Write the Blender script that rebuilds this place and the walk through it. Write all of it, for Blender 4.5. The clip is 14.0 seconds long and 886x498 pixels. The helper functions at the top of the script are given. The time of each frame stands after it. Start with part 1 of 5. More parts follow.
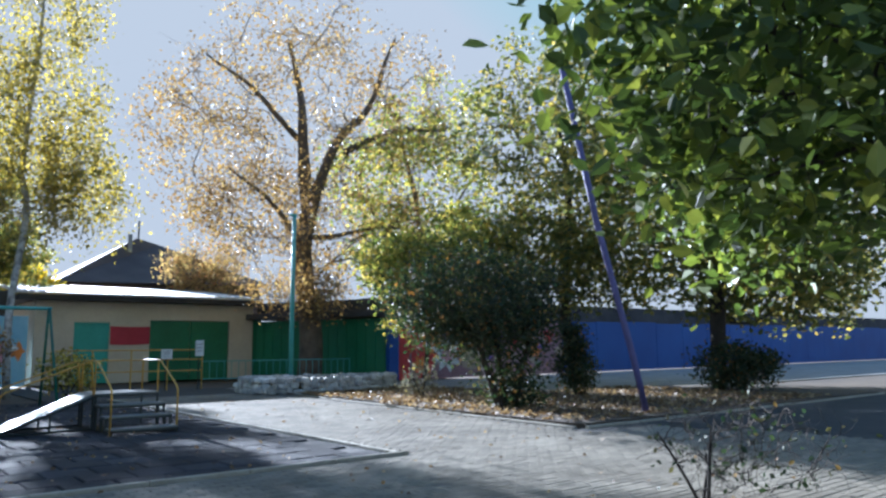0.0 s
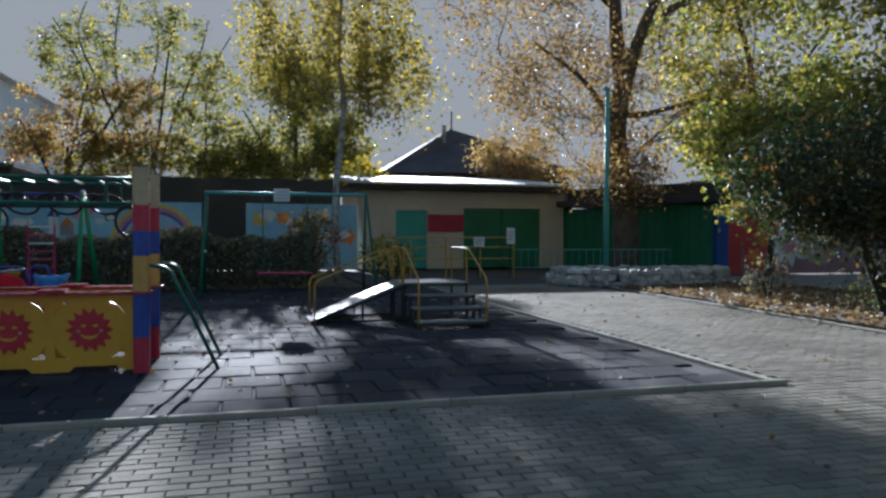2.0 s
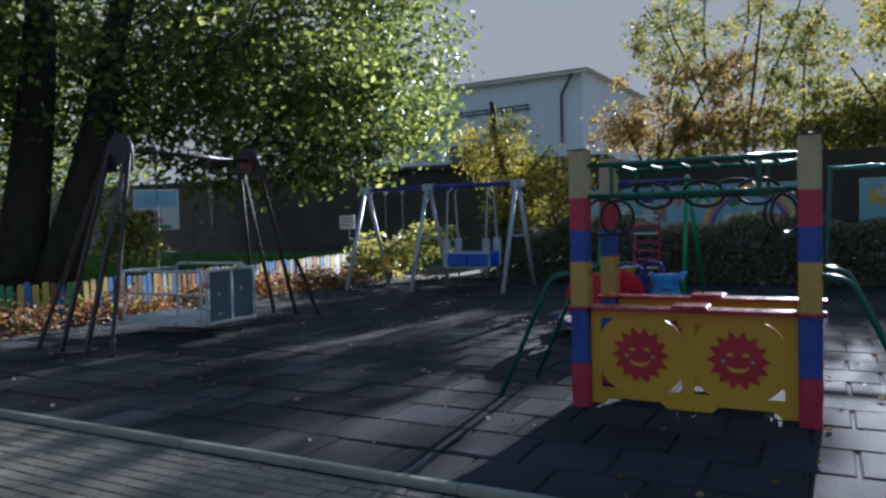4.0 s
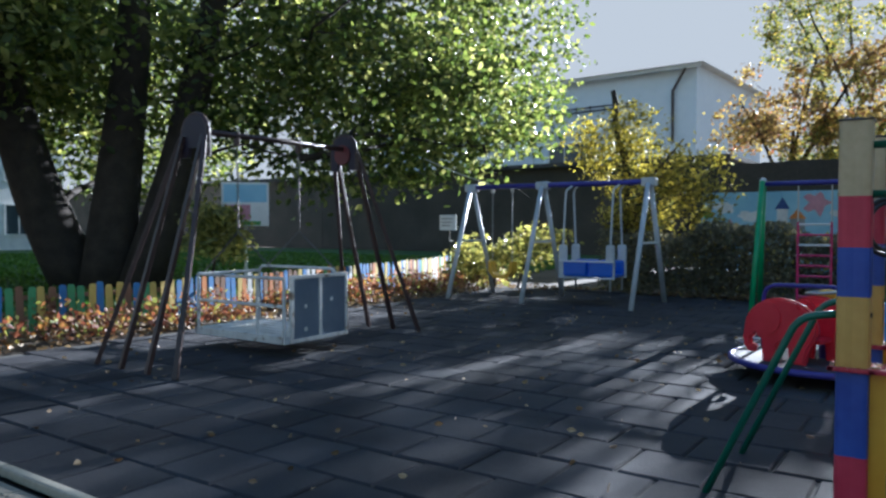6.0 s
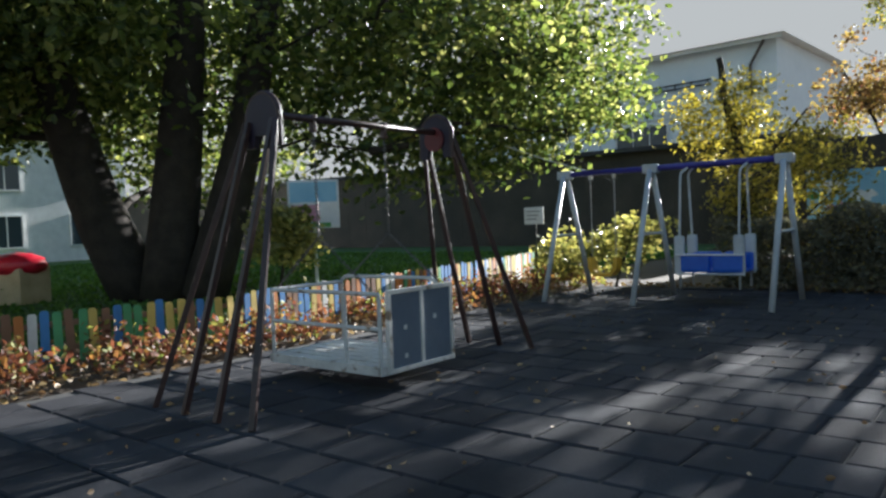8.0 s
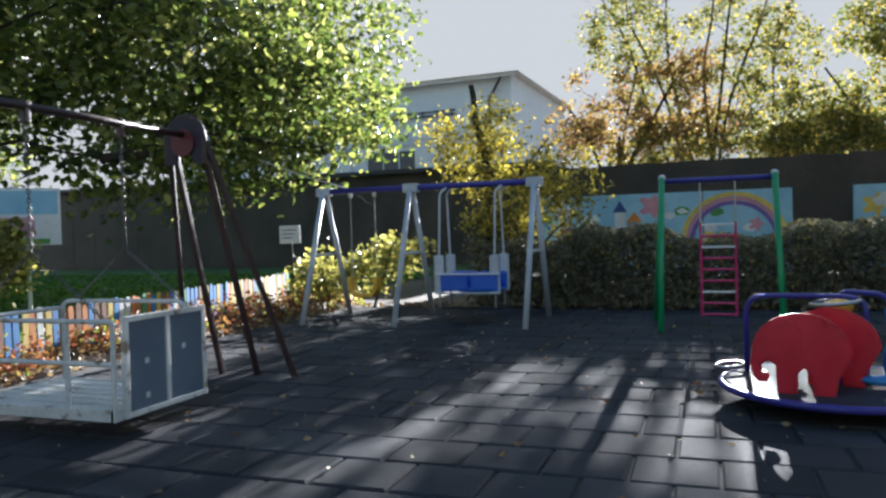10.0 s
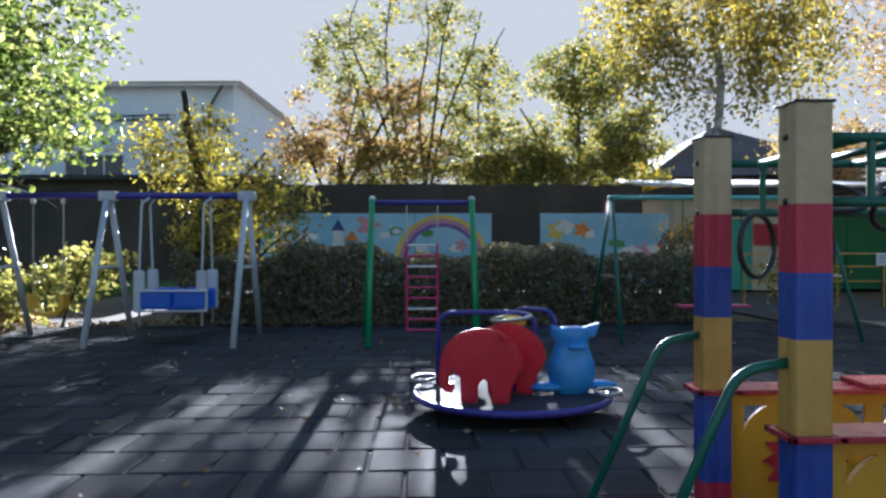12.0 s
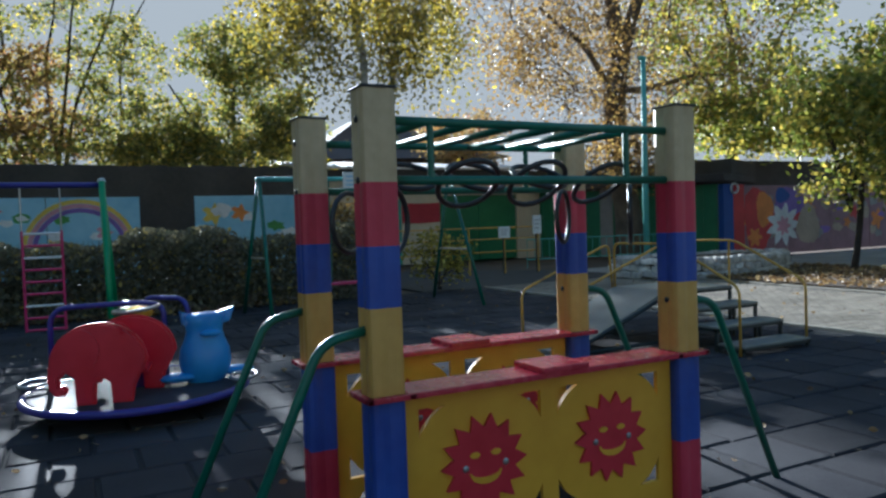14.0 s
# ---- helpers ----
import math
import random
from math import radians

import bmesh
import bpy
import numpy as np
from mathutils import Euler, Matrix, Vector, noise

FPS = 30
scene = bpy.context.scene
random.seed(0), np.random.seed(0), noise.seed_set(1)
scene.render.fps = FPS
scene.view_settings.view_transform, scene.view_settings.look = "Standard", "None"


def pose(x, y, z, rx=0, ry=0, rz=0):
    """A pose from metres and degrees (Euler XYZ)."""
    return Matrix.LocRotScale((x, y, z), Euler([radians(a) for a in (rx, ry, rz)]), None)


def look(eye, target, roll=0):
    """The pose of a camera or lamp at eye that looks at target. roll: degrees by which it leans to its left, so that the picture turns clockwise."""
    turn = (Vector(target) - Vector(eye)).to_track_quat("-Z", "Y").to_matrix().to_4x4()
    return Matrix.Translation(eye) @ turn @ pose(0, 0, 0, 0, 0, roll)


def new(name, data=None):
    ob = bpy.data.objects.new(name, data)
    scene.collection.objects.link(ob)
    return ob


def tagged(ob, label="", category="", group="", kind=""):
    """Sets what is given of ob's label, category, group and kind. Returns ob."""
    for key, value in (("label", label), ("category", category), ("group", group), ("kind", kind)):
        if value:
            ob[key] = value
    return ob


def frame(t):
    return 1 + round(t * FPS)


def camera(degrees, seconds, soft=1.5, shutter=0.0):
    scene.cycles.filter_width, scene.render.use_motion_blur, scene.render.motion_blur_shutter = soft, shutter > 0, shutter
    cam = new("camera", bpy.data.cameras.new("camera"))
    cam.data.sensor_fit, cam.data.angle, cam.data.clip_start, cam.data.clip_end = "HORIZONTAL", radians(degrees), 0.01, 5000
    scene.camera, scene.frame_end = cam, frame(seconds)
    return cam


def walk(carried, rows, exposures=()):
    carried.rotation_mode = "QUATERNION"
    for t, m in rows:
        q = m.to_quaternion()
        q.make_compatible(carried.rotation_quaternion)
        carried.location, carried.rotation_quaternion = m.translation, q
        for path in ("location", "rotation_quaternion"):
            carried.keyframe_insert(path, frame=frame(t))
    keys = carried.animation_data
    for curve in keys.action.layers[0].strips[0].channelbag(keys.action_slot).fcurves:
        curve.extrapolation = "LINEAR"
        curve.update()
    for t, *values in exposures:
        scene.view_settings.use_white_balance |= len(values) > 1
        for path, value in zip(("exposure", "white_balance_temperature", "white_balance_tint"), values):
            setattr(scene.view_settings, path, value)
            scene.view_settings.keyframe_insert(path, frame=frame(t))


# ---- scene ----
cam = camera(62.5, 14.0, soft=2.6)
PATH = [
    (0, (-5.127, -7.314, 1.275), (-3.921, -5.821, 1.532), -0.5),
    (0.5, (-4.851, -6.79, 1.242), (-3.724, -5.222, 1.39), -1.2),
    (1, (-4.634, -6.311, 1.242), (-3.615, -4.664, 1.247), -2.0),
    (1.5, (-4.47, -5.801, 1.259), (-3.608, -4.068, 1.222), -1.0),
    (2, (-4.315, -5.305, 1.267), (-3.809, -3.436, 1.235), 0.1),
    (2.5, (-4.389, -4.709, 1.265), (-4.074, -2.798, 1.27), -1.5),
    (3, (-4.577, -4.186, 1.309), (-4.521, -2.254, 1.205), -1.3),
    (3.5, (-4.808, -3.635, 1.372), (-5.228, -1.747, 1.272), 0.6),
    (4, (-5.141, -3.339, 1.393), (-6.046, -1.627, 1.327), -1.4),
    (4.2, (-5.291, -3.211, 1.43), (-6.302, -1.559, 1.414), -1.6),
    (6.5, (-6.836, -1.65, 1.418), (-7.949, -0.067, 1.356), -0.2),
    (7, (-7.291, -1.392, 1.432), (-8.449, 0.16, 1.422), -1.6),
    (7.2, (-7.403, -1.313, 1.458), (-8.635, 0.179, 1.398), -2.2),
    (9.3, (-8.386, -0.663, 1.44), (-9.496, 0.921, 1.355), -0.9),
    (9.5, (-8.372, -0.641, 1.426), (-9.344, 1.033, 1.352), -0.9),
    (10, (-8.322, -0.594, 1.403), (-8.972, 1.231, 1.366), -1.6),
    (10.5, (-8.293, -0.573, 1.417), (-8.722, 1.316, 1.404), -1.2),
    (11, (-8.237, -0.585, 1.418), (-8.527, 1.33, 1.41), -0.8),
    (11.5, (-8.183, -0.534, 1.408), (-8.287, 1.399, 1.382), -0.4),
    (12, (-8.157, -0.55, 1.41), (-8.095, 1.386, 1.406), -0.1),
    (12.5, (-8.174, -0.6, 1.411), (-7.961, 1.324, 1.405), -0.2),
    (13, (-8.095, -0.61, 1.397), (-7.671, 1.279, 1.357), -0.0),
    (13.2, (-8.046, -0.609, 1.391), (-7.497, 1.248, 1.328), -0.3),
    (13.5, (-7.972, -0.598, 1.388), (-7.268, 1.204, 1.334), -1.0),
    (14, (-7.848, -0.594, 1.395), (-6.96, 1.126, 1.329), -1.9),
]
walk(cam, [(t, look(eye, target, roll)) for t, eye, target, roll in PATH],
     [(0, 2.1, 5000, 11), (1.0, 1.75, 5200, 12), (2.0, 1.25, 5300, 11), (2.5, 1.3, 5300, 11), (3.0, 1.1, 5350, 12), (3.5, 1.15, 5350, 13), (4.0, 1.35, 5200, 12), (6.5, 2.1, 5250, 10), (7.2, 1.8, 5800, 9), (9.5, 2.15, 5750, 10), (10.5, 2.2, 5550, 13), (12.0, 2.2, 5350, 14), (13.0, 2.2, 5250, 13), (13.5, 2.1, 5250, 10), (14, 1.75, 5200, 7)])

# ---- world, sun, exposure ----
SUN_EL, SUN_AZ = radians(15.5), radians(1.5)
world = bpy.data.worlds.new("world")
scene.world = world
world.use_nodes = True
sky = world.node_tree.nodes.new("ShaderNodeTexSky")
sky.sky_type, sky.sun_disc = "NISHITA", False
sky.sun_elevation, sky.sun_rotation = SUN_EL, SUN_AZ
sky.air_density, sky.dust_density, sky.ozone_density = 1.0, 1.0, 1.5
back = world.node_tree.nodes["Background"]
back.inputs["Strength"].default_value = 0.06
# ceiling on each channel of the sky colour, which flattens the glare round the sun
sky_cap = world.node_tree.nodes.new("ShaderNodeVectorMath")
sky_cap.operation = "MINIMUM"
sky_cap.inputs[1].default_value = (2.46, 2.42, 2.24)
world.node_tree.links.new(sky.outputs["Color"], sky_cap.inputs[0])
world.node_tree.links.new(sky_cap.outputs["Vector"], back.inputs["Color"])
sun = new("sun", bpy.data.lights.new("sun", "SUN"))
sun.data.energy, sun.data.angle, sun.data.color = 5.0, radians(0.55), (1.0, 0.94, 0.85)
sun.matrix_world = look((60 * math.sin(SUN_AZ) * math.cos(SUN_EL), 60 * math.cos(SUN_AZ) * math.cos(SUN_EL), 60 * math.sin(SUN_EL)), (0, 0, 0))


# ---- materials ----
def rgba(c):
    return (c[0], c[1], c[2], 1.0)


def surface(name, dark, light, rough=0.6, metal=0.0, grain=18.0, stain=1.6, bump=0.15, spread=0.5, per_piece=0.0, coat=0.0, worn=None, sheen=0.5):
    """Two-scale colour variation, rough wear and fine relief. worn: a third colour that shows in patches."""
    m = bpy.data.materials.new(name)
    m.use_nodes = True
    t, nodes = m.node_tree, m.node_tree.nodes
    bs = nodes["Principled BSDF"]
    co = nodes.new("ShaderNodeTexCoord")
    n1, n2 = nodes.new("ShaderNodeTexNoise"), nodes.new("ShaderNodeTexNoise")
    n1.inputs["Scale"].default_value, n1.inputs["Detail"].default_value = grain, 6
    n2.inputs["Scale"].default_value, n2.inputs["Detail"].default_value = stain, 5
    geo = nodes.new("ShaderNodeNewGeometry")
    for n in (n1, n2):
        t.links.new(geo.outputs["Position"], n.inputs["Vector"])
    add = nodes.new("ShaderNodeMath")
    add.operation = "MULTIPLY_ADD"
    t.links.new(n1.outputs["Fac"], add.inputs[0])
    add.inputs[1].default_value = spread
    t.links.new(n2.outputs["Fac"], add.inputs[2])
    sub = nodes.new("ShaderNodeMapRange")
    sub.inputs["From Min"].default_value, sub.inputs["From Max"].default_value = 0.25 + spread * 0.5, 0.75 + spread * 0.5
    t.links.new(add.outputs[0], sub.inputs["Value"])
    mix = nodes.new("ShaderNodeMix")
    mix.data_type = "RGBA"
    mix.inputs[6].default_value, mix.inputs[7].default_value = rgba(dark), rgba(light)
    t.links.new(sub.outputs[0], mix.inputs[0])
    out = mix.outputs[2]
    if worn:
        n3 = nodes.new("ShaderNodeTexNoise")
        n3.inputs["Scale"].default_value, n3.inputs["Detail"].default_value = grain * 0.35, 9
        t.links.new(geo.outputs["Position"], n3.inputs["Vector"])
        th = nodes.new("ShaderNodeMapRange")
        th.inputs["From Min"].default_value, th.inputs["From Max"].default_value = 0.6, 0.68
        t.links.new(n3.outputs["Fac"], th.inputs["Value"])
        mx = nodes.new("ShaderNodeMix")
        mx.data_type = "RGBA"
        t.links.new(th.outputs[0], mx.inputs[0])
        t.links.new(out, mx.inputs[6])
        mx.inputs[7].default_value = rgba(worn)
        out = mx.outputs[2]
    if per_piece:
        inf = nodes.new("ShaderNodeObjectInfo")
        sm = nodes.new("ShaderNodeMath")
        sm.operation = "ADD"
        t.links.new(inf.outputs["Random"], sm.inputs[0])
        t.links.new(geo.outputs["Random Per Island"], sm.inputs[1])
        fr = nodes.new("ShaderNodeMath")
        fr.operation = "FRACT"
        t.links.new(sm.outputs[0], fr.inputs[0])
        hv = nodes.new("ShaderNodeHueSaturation")
        mr = nodes.new("ShaderNodeMapRange")
        mr.inputs["To Min"].default_value, mr.inputs["To Max"].default_value = 1 - per_piece, 1 + per_piece
        t.links.new(fr.outputs[0], mr.inputs["Value"])
        t.links.new(mr.outputs[0], hv.inputs["Value"])
        t.links.new(out, hv.inputs["Color"])
        out = hv.outputs["Color"]
    t.links.new(out, bs.inputs["Base Color"])
    rr = nodes.new("ShaderNodeMapRange")
    rr.inputs["To Min"].default_value, rr.inputs["To Max"].default_value = max(0.05, rough - 0.12), min(1.0, rough + 0.12)
    t.links.new(n1.outputs["Fac"], rr.inputs["Value"])
    t.links.new(rr.outputs[0], bs.inputs["Roughness"])
    bs.inputs["Metallic"].default_value = metal
    bs.inputs["Specular IOR Level"].default_value = sheen
    bs.inputs["Coat Weight"].default_value = coat
    if bump:
        b = nodes.new("ShaderNodeBump")
        b.inputs["Strength"].default_value, b.inputs["Distance"].default_value = bump, 0.01
        t.links.new(n1.outputs["Fac"], b.inputs["Height"])
        t.links.new(b.outputs["Normal"], bs.inputs["Normal"])
    return m


def leafage(name, stops, through_light=0.5, gloss=0.35, glow=2.4):
    """Leaves: every leaf takes its own colour from the stops, and lets light through."""
    m = bpy.data.materials.new(name)
    m.use_nodes = True
    t, nodes = m.node_tree, m.node_tree.nodes
    geo = nodes.new("ShaderNodeNewGeometry")
    ramp = nodes.new("ShaderNodeValToRGB")
    els = ramp.color_ramp.elements
    while len(els) < len(stops):
        els.new(0.5)
    for e, (p, c) in zip(els, stops):
        e.position, e.color = p, rgba(c)
    t.links.new(geo.outputs["Random Per Island"], ramp.inputs["Fac"])
    bs = nodes["Principled BSDF"]
    bs.inputs["Roughness"].default_value = gloss
    t.links.new(ramp.outputs["Color"], bs.inputs["Base Color"])
    tr = nodes.new("ShaderNodeBsdfTranslucent")
    hs = nodes.new("ShaderNodeHueSaturation")
    hs.inputs["Value"].default_value, hs.inputs["Saturation"].default_value = glow, 1.1
    t.links.new(ramp.outputs["Color"], hs.inputs["Color"])
    t.links.new(hs.outputs["Color"], tr.inputs["Color"])
    mx = nodes.new("ShaderNodeMixShader")
    mx.inputs[0].default_value = through_light
    t.links.new(bs.outputs[0], mx.inputs[1])
    t.links.new(tr.outputs[0], mx.inputs[2])
    t.links.new(mx.outputs[0], nodes["Material Output"].inputs["Surface"])
    return m


def glass(name):
    m = bpy.data.materials.new(name)
    m.use_nodes = True
    b = m.node_tree.nodes["Principled BSDF"]
    b.inputs["Base Color"].default_value = (0.05, 0.07, 0.08, 1)
    b.inputs["Roughness"].default_value = 0.08
    return m


M = {
    "soil": surface("soil", (0.05, 0.037, 0.025), (0.13, 0.095, 0.06), 0.95, grain=14, stain=0.5, bump=0.6),
    "lawn": surface("lawn", (0.03, 0.07, 0.012), (0.07, 0.15, 0.03), 0.9, grain=30, stain=0.5, bump=0.7),
    "blade": leafage("blade", [(0.0, (0.03, 0.08, 0.012)), (1.0, (0.1, 0.17, 0.03))], 0.35, 0.5),
    "joint": surface("joint", (0.03, 0.03, 0.03), (0.06, 0.057, 0.052), 0.95, grain=40, bump=0.4),
    "paver": surface("paver", (0.15, 0.132, 0.102), (0.31, 0.278, 0.22), 0.84, sheen=0.13, grain=60, stain=0.7, bump=0.35, per_piece=0.18),
    "rubber": surface("rubber", (0.028, 0.028, 0.032), (0.07, 0.07, 0.075), 0.84, sheen=0.13, grain=90, stain=0.9, bump=0.8, per_piece=0.22),
    "kerbstone": surface("kerbstone", (0.28, 0.25, 0.19), (0.46, 0.42, 0.33), 0.75, grain=30, stain=2.0, bump=0.4),
    "concrete": surface("concrete", (0.2, 0.195, 0.18), (0.34, 0.325, 0.3), 0.85, grain=25, stain=0.8, bump=0.3),
    "asphalt": surface("asphalt", (0.06, 0.06, 0.06), (0.11, 0.108, 0.1), 0.85, grain=60, stain=0.5, bump=0.4),
    "cream": surface("cream_plaster", (0.48, 0.42, 0.31), (0.62, 0.56, 0.44), 0.85, grain=12, stain=0.7, bump=0.2),
    "garage_green": surface("garage_green_paint", (0.02, 0.13, 0.06), (0.035, 0.2, 0.09), 0.5, grain=6, stain=0.7, bump=0.08),
    "turquoise": surface("turquoise_paint", (0.05, 0.3, 0.24), (0.08, 0.4, 0.32), 0.5, grain=6, stain=0.9, bump=0.08),
    "banner_red": surface("red_banner", (0.32, 0.02, 0.04), (0.45, 0.035, 0.06), 0.6, grain=4, stain=1.0, bump=0.03),
    "blue_wall": surface("blue_wall_paint", (0.014, 0.06, 0.27), (0.022, 0.095, 0.37), 0.6, grain=8, stain=0.5, bump=0.12),
    "slate": surface("dark_slate_roof", (0.035, 0.033, 0.035), (0.085, 0.08, 0.08), 0.85, grain=14, stain=1.0, bump=0.3),
    "rooftin": surface("weathered_roof_sheet", (0.55, 0.55, 0.53), (0.75, 0.74, 0.71), 0.55, grain=10, stain=1.0, bump=0.1),
    "fence_brown": surface("dark_brown_boards", (0.045, 0.039, 0.032), (0.1, 0.083, 0.066), 0.85, grain=9, stain=0.6, bump=0.35),
    "mural_sky": surface("mural_sky_paint", (0.22, 0.45, 0.62), (0.42, 0.66, 0.78), 0.7, grain=3, stain=0.4, bump=0.1),
    "white_wall": surface("white_house_wall", (0.7, 0.76, 0.82), (0.8, 0.85, 0.9), 0.85, grain=2, stain=0.25, bump=0.15),
    "brown_house": surface("brown_house_boards", (0.06, 0.045, 0.04), (0.11, 0.085, 0.075), 0.85, grain=5, stain=0.4, bump=0.2),
    "roof_brown": surface("brown_shingle", (0.07, 0.055, 0.05), (0.13, 0.1, 0.09), 0.8, grain=8, stain=0.6, bump=0.3),
    "glass": glass("window_glass"),
    "white": surface("white_paint", (0.66, 0.66, 0.64), (0.82, 0.82, 0.8), 0.5, grain=15, stain=2.0, bump=0.08),
    "white_worn": surface("worn_white_paint", (0.5, 0.49, 0.46), (0.78, 0.77, 0.73), 0.55, grain=22, stain=3.0, bump=0.12, worn=(0.25, 0.19, 0.13)),
    "stone": surface("whitewashed_stone", (0.3, 0.28, 0.25), (0.74, 0.71, 0.66), 0.85, grain=14, stain=2.5, bump=0.6, per_piece=0.3),
    "beige": surface("beige_post_wood", (0.42, 0.32, 0.18), (0.58, 0.46, 0.28), 0.5, grain=26, stain=3.0, bump=0.12),
    "post_red": surface("red_post_paint", (0.4, 0.02, 0.05), (0.52, 0.04, 0.08), 0.42, grain=20, stain=3.0, bump=0.1),
    "post_blue": surface("blue_post_paint", (0.02, 0.05, 0.28), (0.04, 0.09, 0.4), 0.42, grain=20, stain=3.0, bump=0.1),
    "post_yellow": surface("ochre_post_paint", (0.5, 0.28, 0.06), (0.62, 0.38, 0.1), 0.45, grain=20, stain=3.0, bump=0.1),
    "panel_yellow": surface("yellow_plywood_paint", (0.6, 0.305, 0.02), (0.73, 0.405, 0.032), 0.4, grain=10, stain=1.8, bump=0.06),
    "sun_red": surface("red_sun_paint", (0.42, 0.015, 0.03), (0.55, 0.03, 0.05), 0.42, grain=12, stain=3.0, bump=0.06),
    "ledge_red": surface("red_ledge_paint", (0.36, 0.02, 0.045), (0.48, 0.035, 0.065), 0.26, grain=12, stain=3.0, bump=0.05),
    "tube_green": surface("dark_green_tube_paint", (0.008, 0.09, 0.06), (0.015, 0.14, 0.09), 0.35, metal=0.0, grain=30, stain=4.0, bump=0.05),
    "frame_green": surface("green_frame_paint", (0.02, 0.25, 0.09), (0.035, 0.34, 0.13), 0.35, grain=30, stain=4.0, bump=0.05),
    "teal": surface("teal_pole_paint", (0.1, 0.36, 0.33), (0.16, 0.48, 0.44), 0.45, grain=20, stain=2.0, bump=0.08),
    "black_rubber": surface("black_hoop", (0.012, 0.012, 0.013), (0.03, 0.03, 0.032), 0.35, grain=40, bump=0.05),
    "steel_blue": surface("purple_blue_beam_paint", (0.03, 0.025, 0.2), (0.05, 0.045, 0.3), 0.32, grain=20, stain=2.0, bump=0.05),
    "grey_leg": surface("pale_grey_leg_paint", (0.42, 0.45, 0.48), (0.6, 0.63, 0.66), 0.42, grain=20, stain=2.0, bump=0.08),
    "brown_leg": surface("dark_brown_leg_paint", (0.03, 0.014, 0.013), (0.06, 0.03, 0.027), 0.4, grain=24, stain=2.0, bump=0.12, worn=(0.1, 0.06, 0.045)),
    "brown_red": surface("red_brown_paint", (0.1, 0.018, 0.02), (0.17, 0.03, 0.03), 0.5, grain=18, stain=3.0, bump=0.08),
    "purple_plate": surface("dark_purple_plate_paint", (0.014, 0.01, 0.02), (0.03, 0.02, 0.042), 0.55, grain=18, stain=2.0, bump=0.08),
    "steel": surface("bare_steel", (0.35, 0.35, 0.35), (0.55, 0.55, 0.55), 0.35, metal=0.9, grain=40, bump=0.05),
    "chain_steel": surface("dull_chain_steel", (0.12, 0.11, 0.1), (0.26, 0.25, 0.24), 0.5, metal=0.7, grain=40, bump=0.05),
    "grey_panel": surface("blue_grey_panel", (0.12, 0.15, 0.2), (0.18, 0.215, 0.27), 0.45, grain=8, stain=1.5, bump=0.04),
    "seat_blue": surface("blue_plastic_seat", (0.015, 0.09, 0.5), (0.03, 0.14, 0.62), 0.35, grain=10, stain=2.0, bump=0.03),
    "seat_yellow": surface("yellow_plastic_seat", (0.6, 0.33, 0.02), (0.75, 0.45, 0.04), 0.35, grain=10, stain=2.0, bump=0.03),
    "toy_red": surface("red_plastic", (0.5, 0.012, 0.03), (0.62, 0.025, 0.05), 0.32, grain=8, stain=2.0, bump=0.03),
    "toy_blue": surface("light_blue_plastic", (0.03, 0.2, 0.55), (0.06, 0.3, 0.7), 0.32, grain=8, stain=2.0, bump=0.03),
    "deck_dark": surface("dark_deck_plate", (0.018, 0.02, 0.03), (0.04, 0.043, 0.055), 0.8, grain=40, bump=0.2),
    "magenta": surface("magenta_paint", (0.45, 0.015, 0.1), (0.6, 0.03, 0.16), 0.38, grain=12, bump=0.04),
    "rail_yellow": surface("ochre_rail_paint", (0.5, 0.27, 0.03), (0.65, 0.38, 0.06), 0.4, grain=24, stain=3.0, bump=0.08, worn=(0.3, 0.16, 0.06)),
    "tread": surface("grey_metal_tread", (0.14, 0.15, 0.14), (0.24, 0.25, 0.23), 0.42, grain=30, stain=2.5, bump=0.15),
    "frame_black": surface("dark_step_frame_paint", (0.014, 0.02, 0.018), (0.03, 0.04, 0.036), 0.45, grain=30, bump=0.1),
    "pole_purple": surface("purple_pole_paint", (0.09, 0.08, 0.2), (0.14, 0.125, 0.3), 0.6, grain=14, stain=2.0, bump=0.1),
    "bark": surface("dark_bark", (0.018, 0.014, 0.011), (0.055, 0.042, 0.032), 0.95, grain=16, stain=3.0, bump=1.0),
    "bark_grey": surface("grey_brown_bark", (0.06, 0.048, 0.036), (0.16, 0.12, 0.085), 0.95, grain=22, stain=3.0, bump=1.0),
    "birch": surface("birch_bark", (0.1, 0.095, 0.09), (0.62, 0.6, 0.56), 0.8, grain=9, stain=5.0, bump=0.4, spread=0.9),
    "leaf_green": leafage("green_leaves", [(0.0, (0.033, 0.05, 0.015)), (0.4, (0.08, 0.107, 0.028)), (0.75, (0.175, 0.2, 0.052)), (1.0, (0.34, 0.33, 0.12))], 0.48, 0.36, 2.0),
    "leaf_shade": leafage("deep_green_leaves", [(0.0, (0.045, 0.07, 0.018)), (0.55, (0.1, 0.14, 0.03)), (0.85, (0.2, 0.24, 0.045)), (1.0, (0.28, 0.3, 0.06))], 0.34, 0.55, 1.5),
    "leaf_dark": leafage("dark_green_leaves", [(0.0, (0.012, 0.024, 0.01)), (0.6, (0.028, 0.042, 0.014)), (0.93, (0.07, 0.062, 0.024)), (1.0, (0.22, 0.11, 0.03))], 0.3, 0.62),
    "leaf_autumn": leafage("autumn_leaves", [(0.0, (0.11, 0.075, 0.035)), (0.4, (0.23, 0.145, 0.055)), (0.75, (0.35, 0.23, 0.08)), (1.0, (0.46, 0.35, 0.13))], 0.38, 0.5, 1.5),
